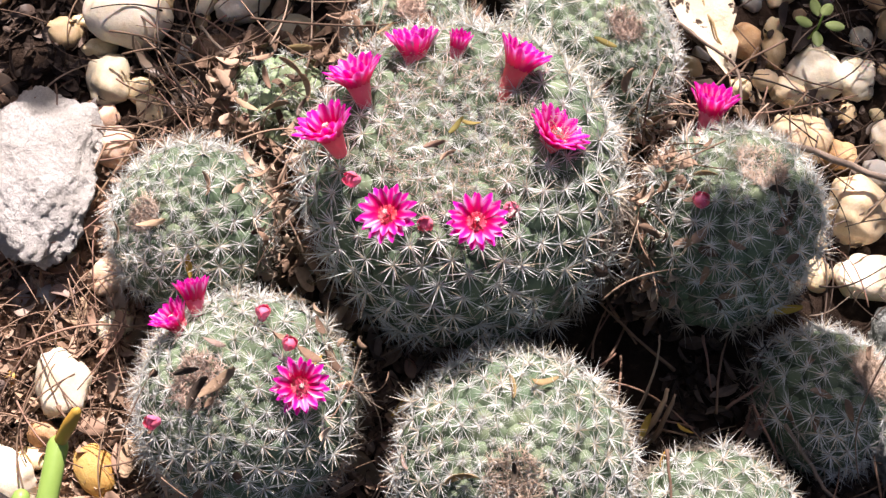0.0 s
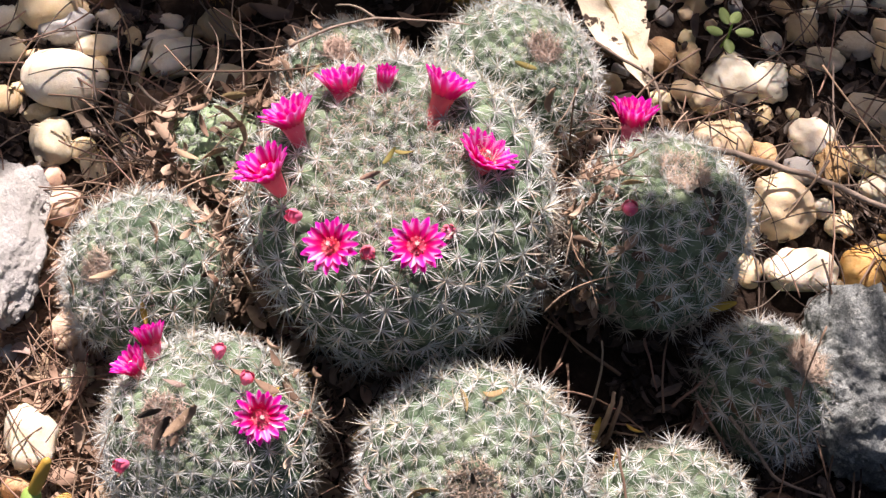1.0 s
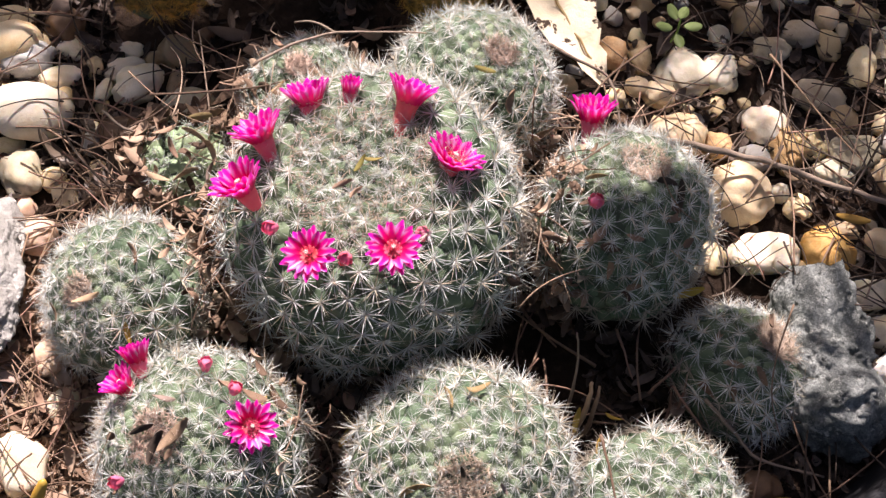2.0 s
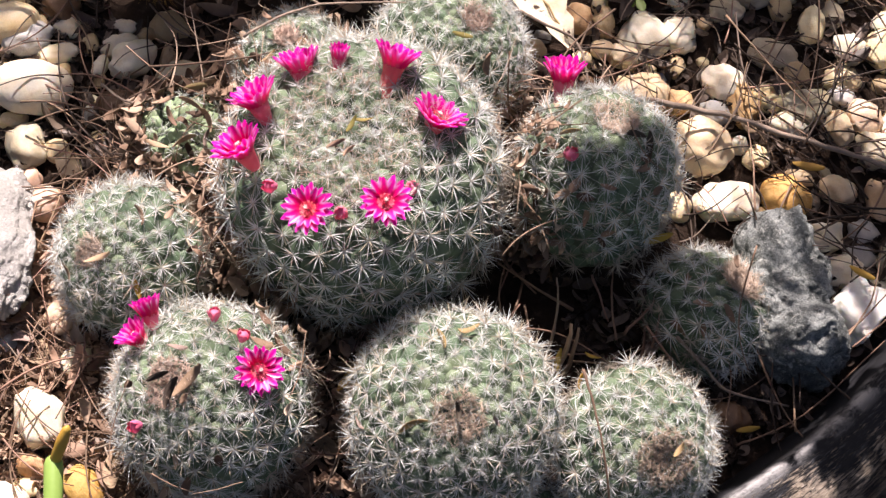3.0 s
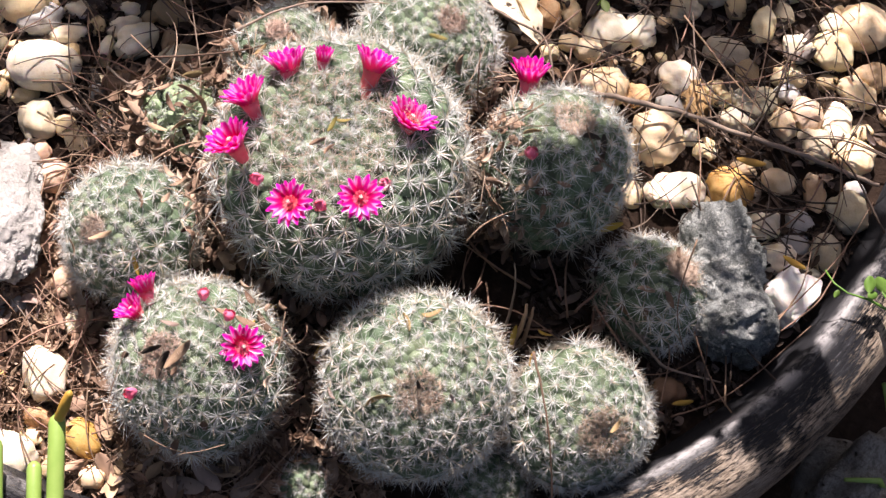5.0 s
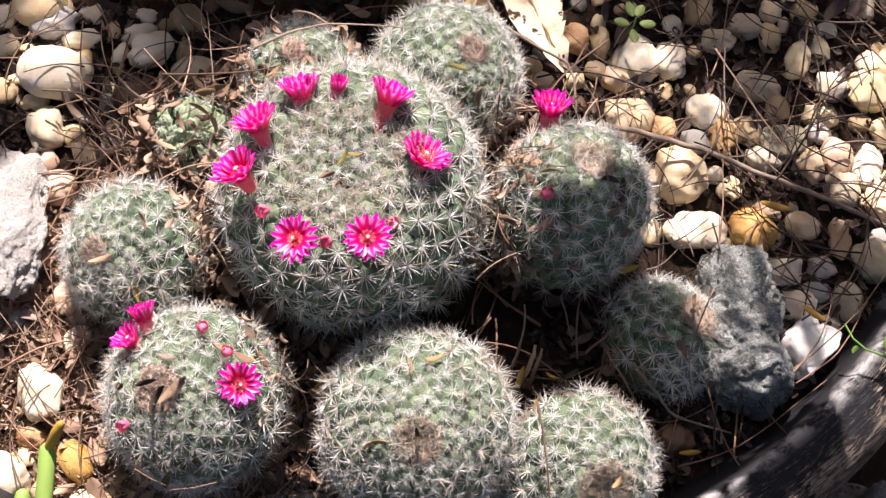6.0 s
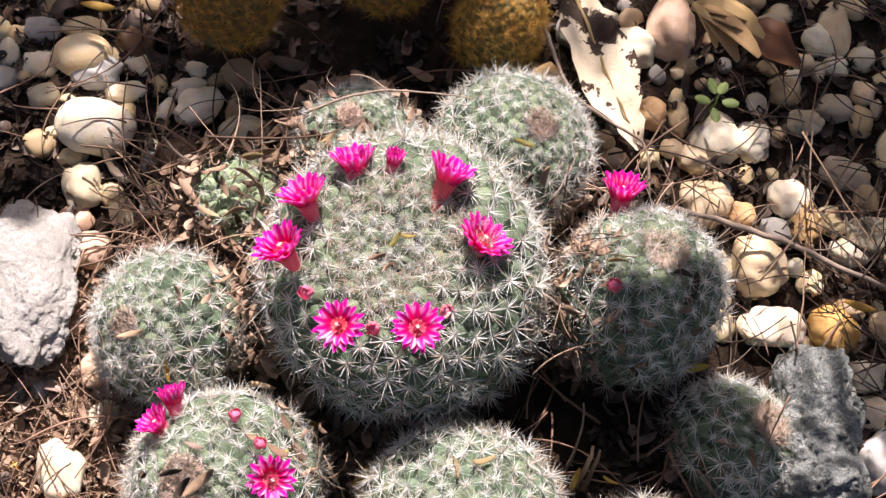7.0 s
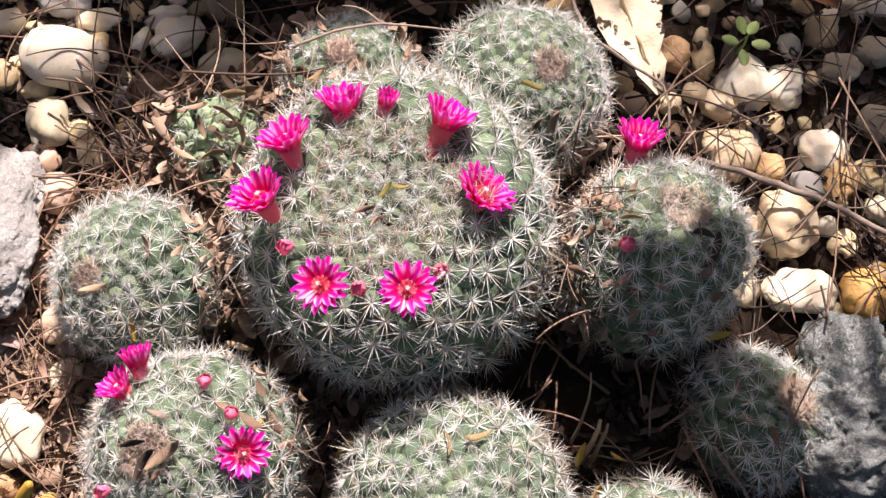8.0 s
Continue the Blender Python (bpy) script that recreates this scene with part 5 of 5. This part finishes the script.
scrap((-0.0684, -0.0565, 0.0573), (0.0044, -0.0047, 0.0001), "brown")
scrap((-0.0790, -0.0816, 0.0514), (0.0044, 0.0039, 0.0030), "brown")
scrap((-0.0577, -0.0866, 0.0465), (0.0023, -0.0028, -0.0044), "yellow")
scrap((-0.0193, -0.0651, 0.0200), (0.0070, 0.0024, 0.0000), "brown")
scrap((-0.0216, -0.1358, 0.0755), (0.0002, 0.0080, 0.0027), "dark")
scrap((-0.0151, -0.1286, 0.0793), (0.0034, 0.0089, 0.0013), "brown")
scrap((-0.0287, -0.1299, 0.0746), (0.0038, 0.0034, 0.0026), "dark")
scrap((-0.0258, -0.1165, 0.0772), (0.0046, 0.0015, 0.0015), "grey")
scrap((0.0084, -0.1010, 0.0721), (0.0018, 0.0042, -0.0034), "yellow")
scrap((0.0072, -0.0682, 0.0200), (0.0056, 0.0019, 0.0000), "yellow")
scrap((0.0860, -0.0590, 0.0770), (0.0049, 0.0050, -0.0022), "tan")
scrap((0.0782, -0.0668, 0.0781), (0.0032, -0.0046, 0.0024), "tan")
scrap((0.0793, -0.1057, 0.0735), (0.0040, 0.0053, 0.0042), "tan")
scrap((0.0959, -0.0964, 0.0809), (0.0023, -0.0040, -0.0017), "dark")
scrap((0.1117, -0.0930, 0.0786), (0.0029, -0.0017, -0.0018), "grey")
scrap((0.1926, -0.0679, 0.0620), (0.0011, 0.0046, 0.0003), "tan")
scrap((0.1420, -0.0455, 0.0416), (-0.0005, 0.0047, 0.0000), "yellow")
scrap((0.1459, -0.0216, 0.0200), (0.0045, -0.0006, 0.0000), "yellow")
scrap((0.1235, 0.0652, 0.0800), (0.0052, 0.0030, -0.0030), "dark")
scrap((0.1330, 0.0648, 0.0755), (0.0030, -0.0060, -0.0038), "dark")
scrap((0.0960, 0.0576, 0.0736), (0.0046, 0.0009, 0.0026), "tan")
scrap((0.0014, -0.0062, 0.0961), (0.0032, 0.0033, 0.0014), "brown")
scrap((0.0075, -0.0078, 0.0969), (0.0019, 0.0036, 0.0011), "brown")
scrap((0.0047, 0.0038, 0.0985), (0.0010, 0.0050, 0.0004), "olive")
scrap((0.0090, 0.0080, 0.0988), (0.0046, 0.0020, 0.0004), "olive")
scrap((0.0315, 0.0876, 0.0678), (0.0053, 0.0012, -0.0006), "olive")
scrap((-0.0505, 0.0482, 0.0486), (0.0016, 0.0035, 0.0033), "tan")
scrap((-0.0229, 0.0548, 0.0460), (0.0047, 0.0016, -0.0045), "brown")
scrap((-0.0770, 0.0183, 0.0344), (0.0066, 0.0000, -0.0021), "brown")
scrap((-0.0669, 0.0158, 0.0308), (0.0049, -0.0043, -0.0040), "brown")
scrap((-0.0736, 0.0000, 0.0303), (0.0040, 0.0056, 0.0009), "brown")
scrap((-0.0892, 0.0126, 0.0341), (0.0043, 0.0042, 0.0007), "brown")
scrap((-0.0705, 0.0349, 0.0197), (0.0004, 0.0067, 0.0000), "brown")
scrap((-0.0830, 0.0063, 0.0343), (0.0046, -0.0032, -0.0013), "brown")
scrap((-0.0797, 0.0285, 0.0303), (0.0051, 0.0038, 0.0000), "tan")
scrap((-0.0837, -0.0064, 0.0262), (0.0060, 0.0003, 0.0001), "brown")
scrap((-0.0645, 0.0056, 0.0278), (-0.0004, 0.0052, 0.0016), "grey")
scrap((-0.0917, -0.0031, 0.0266), (0.0028, 0.0035, 0.0040), "brown")
scrap((-0.0559, 0.0415, 0.0345), (0.0056, -0.0012, 0.0031), "brown")
scrap((-0.0370, 0.0423, 0.0428), (0.0034, 0.0039, 0.0036), "brown")
scrap((-0.0224, 0.0774, 0.0464), (-0.0010, 0.0055, -0.0040), "brown")
scrap((-0.0578, -0.0360, 0.0423), (0.0041, 0.0043, 0.0000), "brown")
scrap((-0.0732, -0.0220, 0.0200), (0.0051, -0.0007, 0.0000), "grey")
scrap((-0.0910, -0.0877, 0.0384), (0.0041, -0.0031, -0.0001), "brown")
scrap((0.0118, -0.0904, 0.0624), (0.0039, -0.0029, -0.0003), "brown")
scrap((0.0215, -0.0983, 0.0606), (0.0030, 0.0043, 0.0000), "brown")
scrap((0.0884, 0.0320, 0.0432), (0.0041, -0.0040, -0.0018), "brown")
scrap((0.0797, 0.0452, 0.0450), (0.0051, -0.0048, 0.0064), "brown")
scrap((0.1011, 0.0216, 0.0315), (0.0014, 0.0012, 0.0099), "brown")
scrap((0.0603, 0.0801, 0.0419), (0.0057, 0.0015, 0.0000), "brown")
scrap((0.0011, 0.0677, 0.0225), (0.0031, 0.0047, 0.0000), "brown")
scrap((0.0572, -0.1076, 0.0493), (0.0029, -0.0034, 0.0006), "grey")
scrap((0.0704, 0.0641, 0.0200), (0.0036, -0.0043, 0.0000), "tan")
scrap((-0.0411, -0.0263, 0.0383), (0.0050, -0.0059, 0.0066), "brown")


# ---- large dry leaves at the back ----
def pale_leaf_material():
    m = Nodes("pale_rotting_leaf", 0.7, 0.2)
    v = m.coord.outputs["Object"]
    base = m.mix(m.noise(120, 5, 0.6, v), (0.88, 0.79, 0.62), (0.70, 0.57, 0.37))
    sep = m.tree.nodes.new("ShaderNodeSeparateXYZ")
    m.link(v, sep.inputs[0])
    # the stalk end has rotted black
    stalk = m.ramp(m.math("MULTIPLY", m.math("SUBTRACT", sep.outputs["Y"], 0.162), 30.0), (0.0, 0.0), (0.6, 0.15), (1.0, 0.02))
    rot = m.ramp(m.math("ADD", m.noise(70, 6, 0.65, v), stalk), (0.58, 0.0), (0.60, 1.0))
    base = m.mix(rot, base, (0.06, 0.040, 0.028))
    m.color(base)
    m.bump(m.noise(500, 5, 0.6, v), 0.5, 0.001)
    return m.mat


def big_leaf(label, points, widths, mat, fold=0.25, name="dry_leaf", rib=None):
    """A wide leaf along points, with ragged edges and a thin closed body."""
    rr = random.Random(len(points) * 7 + int(points[0][1] * 1e4))
    verts, faces = [], []
    n = len(points)
    for i, (p, w) in enumerate(zip(points, widths)):
        p = Vector(p)
        d = (Vector(points[min(i + 1, n - 1)]) - Vector(points[max(i - 1, 0)])).normalized()
        side = d.cross(Vector((0, 0, 1))).normalized()
        for s in (-1, -0.5, 0, 0.5, 1):
            q = p + side * (s * w * 0.5 * rr.uniform(0.85, 1.12)) + Vector((0, 0, fold * w * s * s * rr.uniform(0.3, 1.5) + 0.06 * w * math.sin(2.1 * i + 3 * s) + rr.uniform(-0.0009, 0.0009)))
            verts.append(tuple(q))
            verts.append(tuple(q - Vector((0, 0, 0.0004))))
    for i in range(n - 1):
        for k in range(4):
            a = 10 * i + 2 * k
            faces.append((a, a + 2, a + 12, a + 10))
            faces.append((a + 1, a + 11, a + 13, a + 3))
        for k in (0, 8):
            a = 10 * i + k
            faces.append((a, a + 10, a + 11, a + 1))
    leaf = tagged(new(name, mesh_from(name, verts, faces, mat)), label, "leaf")
    if rib:
        bm = bmesh.new()
        tube(bm, [Vector(p) + Vector((0, 0, 0.0006)) for p in points[:-1]], [0.0011 - 0.0008 * i / n for i in range(n - 1)], 6)
        part("midrib", bm, rib, leaf, "raised paler midrib")
    return leaf


big_leaf("large pale dried leaf with black rotten patches", [(0.016, 0.190, 0.024), (0.022, 0.184, 0.026), (0.028, 0.178, 0.029), (0.034, 0.173, 0.026), (0.040, 0.168, 0.029), (0.046, 0.163, 0.025), (0.052, 0.158, 0.026), (0.058, 0.154, 0.022), (0.063, 0.151, 0.023), (0.068, 0.148, 0.019), (0.073, 0.145, 0.019), (0.078, 0.142, 0.015), (0.082, 0.139, 0.012)],
         [0.018, 0.027, 0.034, 0.030, 0.035, 0.031, 0.032, 0.026, 0.024, 0.018, 0.015, 0.009, 0.003], pale_leaf_material(), 0.16, rib=SCRAP["tan"][0])


def husk(label, base, straps, mat):
    """A dried husk: papery straps that spread from one base, one part each."""
    thing = new("husk")
    thing.location = base
    tagged(thing, label, "leaf")
    for k, (turn, rise, length, width) in enumerate(straps):
        verts, faces = leaf_shape(length, width, -0.9, 0.75, 0.35 * (k % 3 - 1), 8)
        m = pose(0, 0, 0, 0, -rise, turn) @ Matrix.Translation((length * 0.46, 0, 0.0005 * k))
        under(new("strap", mesh_from("strap", [tuple(m @ Vector(v)) for v in verts], faces, mat)), thing)
    return thing


HUSK = plain("papery_tan_husk", (0.52, 0.33, 0.14), (0.74, 0.54, 0.28), 160, 0.6, 0.25, 0.25, 0.02, 0.25)
husk("papery tan husk of a dried leaf split into straps", (0.070, 0.221, 0.024), ((2, 8, 0.042, 0.012), (-14, 10, 0.046, 0.011), (-26, 4, 0.040, 0.009), (14, 4, 0.036, 0.010), (-38, 2, 0.028, 0.006)), HUSK)
big_leaf("dark reddish brown dried leaf", [(0.097, 0.224, 0.018), (0.106, 0.224, 0.021), (0.116, 0.223, 0.021), (0.126, 0.224, 0.018), (0.134, 0.226, 0.013)], [0.008, 0.020, 0.022, 0.014, 0.004], plain("dark_red_leaf", (0.09, 0.035, 0.02), (0.18, 0.07, 0.035), 200, 0.6, 0.3, 0.2), 0.2)
for x, y, z, turn, n in ((0.155, 0.045, 0.030, 40, 1.3), (0.2560, 0.0750, 0.020, -10, 1.2), (0.2140, 0.1185, 0.024, 10, 1.4), (0.0640, -0.0550, 0.020, 70, 1.3), (0.0430, -0.0760, 0.016, 75, 1.4), (-0.1870, 0.062, 0.014, 20, 1.5), (0.228, -0.020, 0.006, 30, 1.0), (0.131, -0.028, 0.016, 100, 1.0)):
    ob = new("yellow_leaf", mesh_from("yellow_leaf", *leaf_shape(0.012, 0.0030, 1.0, 0.3, 0.8), YELLOW_LEAF))
    ob.matrix_basis = pose(x, y, z, 10, -8, turn) @ Matrix.Scale(n, 4)
    tagged(ob, "fallen yellow leaf lying among the pebbles", "leaf", "fallen leaves")


# ---- green shoots ----
SEEDLING = plain("dull_green_leaf", (0.13, 0.19, 0.05), (0.24, 0.31, 0.12), 200, 0.6, 0.3, 0.3, 0.02, 0.25)


def sprig(label, base, tips, leaf=0.0085):
    """A small seedling: a stem with a pair of leaves at each of its tips."""
    thing = new("seedling")
    thing.location = base
    tagged(thing, label, "seedling")
    bm = bmesh.new()
    top = Vector(tips[0][:3]) * 0.8
    tube(bm, [(0, 0, 0), top * 0.5 + Vector((0.001, 0, 0)), top], [0.0007, 0.0006, 0.0005], 6)
    part("stem", bm, FRESH, thing)
    sh = leaf_shape(leaf, leaf * 0.62, 0.5, 0.15, 0.2)
    me = mesh_from("leaf", *sh, SEEDLING)
    for x, y, z, turn, tilt in tips:
        under(new("leaf", me), thing, pose(x, y, z, 0, tilt, turn))
    return thing


sprig("small green seedling with four rounded leaves among pebbles", (0.1030, 0.1750, 0.016), ((0.0000, 0.0060, 0.018, 80, 10), (0.0070, 0.0010, 0.018, 20, -10), (-0.0060, -0.0030, 0.014, 200, -12), (0.0035, -0.0065, 0.013, 300, -8), (-0.005, 0.005, 0.017, 140, -10)))


def stems(label, rods, mat_tip):
    """Upright jointed succulent stems, one part each."""
    thing = new("pencil_plant")
    thing.location = (-0.07, -0.27, GROUND_Z)
    tagged(thing, label, "succulent")
    o = Vector(thing.location)
    for pts, rad in rods:
        bm = bmesh.new()
        q = [Vector(p) - o for p in pts]
        fine = [q[0].lerp(q[1], k / 5) for k in range(5)] + [q[1].lerp(q[2], k / 4) for k in range(5)]
        d = (q[2] - q[1]).normalized()
        fine += [q[2] + d * rad * 0.6, q[2] + d * rad * 0.95]
        tube(bm, fine, [rad] * 10 + [rad * 0.8, rad * 0.35], 12)
        part("stem", bm, STEM, thing)
    bm = bmesh.new()
    a, b = Vector((-0.0566, -0.1752, 0.0470)) - o, Vector((-0.0550, -0.1630, 0.0655)) - o
    tube(bm, [a, a.lerp(b, 0.15), a.lerp(b, 0.6), a.lerp(b, 0.92), b], [0.0016, 0.0026, 0.0028, 0.0020, 0.0008], 10)
    part("shoot", bm, STEM_TIP, thing, "orange tipped young shoot")
    return thing


stems("bright green pencil-like succulent stems outside the bowl", ((((-0.014, -0.300, -0.20), (-0.0190, -0.2580, 0.0340), (-0.0566, -0.1752, 0.0470)), 0.0042),
                                                                     (((-0.026, -0.300, -0.20), (-0.0300, -0.2560, 0.0340), (-0.0577, -0.1980, 0.0380)), 0.0037),
                                                                     (((-0.045, -0.310, -0.20), (-0.0490, -0.2560, 0.0340), (-0.0792, -0.1960, 0.0400)), 0.0038)), STEM_TIP)


def rim_vine():
    thing = new("creeper")
    thing.location = (0.30, 0.065, 0.0)
    tagged(thing, "fresh green creeper hanging over the rim of the bowl", "creeper")
    o = Vector(thing.location)
    bm = bmesh.new()
    tube(bm, [Vector(p) - o for p in ((0.2700, 0.0710, 0.036), (0.2760, 0.0640, 0.040), (0.2840, 0.0610, 0.042), (0.2960, 0.0630, 0.041), (0.3120, 0.0640, 0.036), (0.335, 0.066, 0.010), (0.350, 0.068, -0.05))], [0.0005] * 3 + [0.0008] * 4, 6)
    part("stem", bm, FRESH, thing)
    rr = random.Random(5)
    for x, y, z, n in ((0.2925, 0.0690, 0.046, 1.2), (0.2990, 0.0720, 0.045, 1.3), (0.3040, 0.0680, 0.044, 1.1), (0.2960, 0.0640, 0.045, 0.9), (0.3090, 0.0730, 0.042, 1.2), (0.2790, 0.0590, 0.040, 0.6), (0.3140, 0.0680, 0.040, 1.1)):
        me = mesh_from("leaf", *leaf_shape(0.0075 * n, 0.0052 * n, 0.5, 0.2, 0.2), FRESH)
        under(new("leaf", me), thing, Matrix.Translation(Vector((x, y, z)) - o) @ pose(0, 0, 0, rr.uniform(-20, 20), rr.uniform(-20, 20), rr.uniform(0, 360)))


rim_vine()

# ---- outside the bowl ----
rock("rough grey rock lying under the rim outside the bowl", 0.372, 0.012, -0.125, 0.060, 0.036, 0.040, 65, ROCK_OUT, 17, 0, 0, 0.4, 0.12, 0.2)
rock("rough grey rock lying under the rim outside the bowl", 0.330, -0.070, -0.150, 0.040, 0.032, 0.036, 20, ROCK_OUT, 23, 0, 0, 0.4, 0.12, 0.2)
weed = new("weed")
weed.location = (0.40, 0.03, GROUND_Z)
tagged(weed, "green stems of a weed growing beside the bowl", "weed")
for pts in (((0.385, 0.060, -0.20), (0.370, 0.055, -0.09), (0.352, 0.052, -0.060), (0.340, 0.060, -0.045)), ((0.395, 0.020, -0.20), (0.380, 0.022, -0.11), (0.366, 0.020, -0.085), (0.345, 0.010, -0.080)), ((0.360, -0.040, -0.20), (0.350, -0.035, -0.15), (0.345, -0.020, -0.13))):
    bm = bmesh.new()
    tube(bm, [Vector(p) - Vector(weed.location) for p in pts], [0.0024, 0.0022, 0.0019, 0.0012], 8)
    part("stem", bm, STEM, weed)


# ---- unseen tree, added to shade the planter ----
def unseen_shade_tree():
    thing = new("tree")
    base = Vector((-0.78, 1.60, GROUND_Z))
    thing.location = base
    tagged(thing, "unseen small leafy tree added to shade spots of the planter", "tree")
    bark, leaf_mat = STICK, plain("tree_leaf", (0.05, 0.10, 0.03), (0.09, 0.16, 0.05), 60, 0.5, 0.4, 0.3, 0.03, 0.25)
    bm = bmesh.new()
    tube(bm, [(0, 0, 0), (0.03, -0.02, 0.5), (0.02, -0.05, 1.0), (0.05, -0.09, 1.4), (0.07, -0.12, 1.6)], [0.06, 0.05, 0.04, 0.03, 0.012], 12)
    part("trunk", bm, bark, thing)
    # each bough ends in a leaf spray set up-sun of a spot to darken
    rr = random.Random(77)
    verts, faces = [], []
    sprays = ((-0.036, 0.150, 1.1, 0.046, 105), (0.05, 0.23, 1.2, 0.06, 40), (-0.10, 0.14, 1.1, 0.05, 80), (0.150, 0.245, 1.1, 0.040, 90), (0.175, 0.275, 1.1, 0.045, 60), (-0.110, 0.046, 1.0, 0.026, 50), (-0.122, -0.004, 1.0, 0.020, 14), (-0.177, -0.033, 1.0, 0.020, 20), (0.290, -0.018, 0.45, 0.017, 90), (0.278, -0.040, 0.45, 0.011, 40), (0.186, 0.190, 1.1, 0.022, 50), (0.170, 0.200, 1.1, 0.022, 40), (0.286, 0.104, 1.0, 0.022, 20), (0.262, 0.112, 1.0, 0.020, 14), (0.192, -0.004, 0.7, 0.018, 48), (-0.060, 0.085, 1.05, 0.030, 60), (0.262, 0.066, 1.0, 0.016, 8), (0.250, 0.030, 0.8, 0.015, 6), (0.176, -0.010, 0.6, 0.010, 18), (0.270, 0.100, 1.2, 0.028, 16), (0.252, 0.100, 1.0, 0.026, 24), (0.256, 0.120, 1.1, 0.024, 16), (0.157, -0.036, 0.9, 0.015, 46), (-0.075, 0.105, 1.05, 0.034, 110), (-0.150, 0.058, 1.05, 0.022, 34), (-0.215, 0.050, 1.15, 0.024, 34), (0.233, -0.034, 0.6, 0.022, 75),
              (0.20, 0.25, 1.2, 0.07, 44), (0.13, 0.28, 1.25, 0.07, 46), (-0.02, 0.20, 1.2, 0.07, 50), (-0.105, 0.055, 1.1, 0.040, 34), (-0.20, 0.10, 1.2, 0.06, 30))
    for tx, ty, far, wide, n in sprays:
        rr = random.Random(int((tx + 1) * 7919) + int((ty + 1) * 10007))
        c = Vector((tx, ty, 0.0)) + SUN * far
        bm = bmesh.new()
        root = Vector((0.06, -0.11, 1.50))
        end = c - base
        mid = end + SUN * 0.35
        tube(bm, [root, root.lerp(mid, 0.5) + Vector((0, 0, 0.03)), mid, mid.lerp(end, 0.6), end], [0.0050, 0.0028, 0.0017, 0.0015, 0.0012], 7)
        part("bough", bm, bark, thing)
        side = SUN.cross(Vector((0, 0, 1))).normalized()
        up = side.cross(SUN)
        for _ in range(n):
            q, a = wide * math.sqrt(rr.random()), rr.uniform(0, 6.28)
            p = end + side * (q * math.cos(a)) + up * (q * math.sin(a)) + SUN * rr.uniform(-0.08, 0.08)
            sh = leaf_shape(rr.uniform(0.020, 0.034), rr.uniform(0.010, 0.016), 0.4, 0.2, 0.3, 3)
            m = Matrix.Translation(p) @ pose(0, 0, 0, rr.uniform(-50, 50), rr.uniform(-50, 50), rr.uniform(0, 360))
            o = len(verts)
            verts += [tuple(m @ Vector(v)) for v in sh[0]]
            faces += [tuple(i + o for i in f) for f in sh[1]]
    for dx, dy, dz in ((0.0, 0.0, 0.0), (0.10, 0.06, 0.05), (-0.10, 0.04, -0.06), (0.03, -0.10, 0.09)):
        bm = bmesh.new()
        end = Vector((-0.20 + dx, 0.32 + dy, 1.75 + dz))
        root = Vector((0.06, -0.11, 1.50))
        tube(bm, [root, root.lerp(end, 0.5) + Vector((0, 0, 0.04)), end], [0.012, 0.008, 0.003], 8)
        part("bough", bm, bark, thing)
    for _ in range(700):
        p = Vector((-0.20, 0.32, 1.75)) + 0.34 * Vector((rr.gauss(0, 0.45), rr.gauss(0, 0.45), rr.gauss(0, 0.45)))
        sh = leaf_shape(rr.uniform(0.020, 0.040), rr.uniform(0.010, 0.018), 0.4, 0.2, 0.3, 3)
        m = Matrix.Translation(p) @ pose(0, 0, 0, rr.uniform(-50, 50), rr.uniform(-50, 50), rr.uniform(0, 360))
        o = len(verts)
        verts += [tuple(m @ Vector(v)) for v in sh[0]]
        faces += [tuple(i + o for i in f) for f in sh[1]]
    me = mesh_from("crown", verts, faces, leaf_mat)
    crown = under(new("crown", me), thing)
    tagged(crown, "sprays of small green leaves", kind="stuff")


unseen_shade_tree()
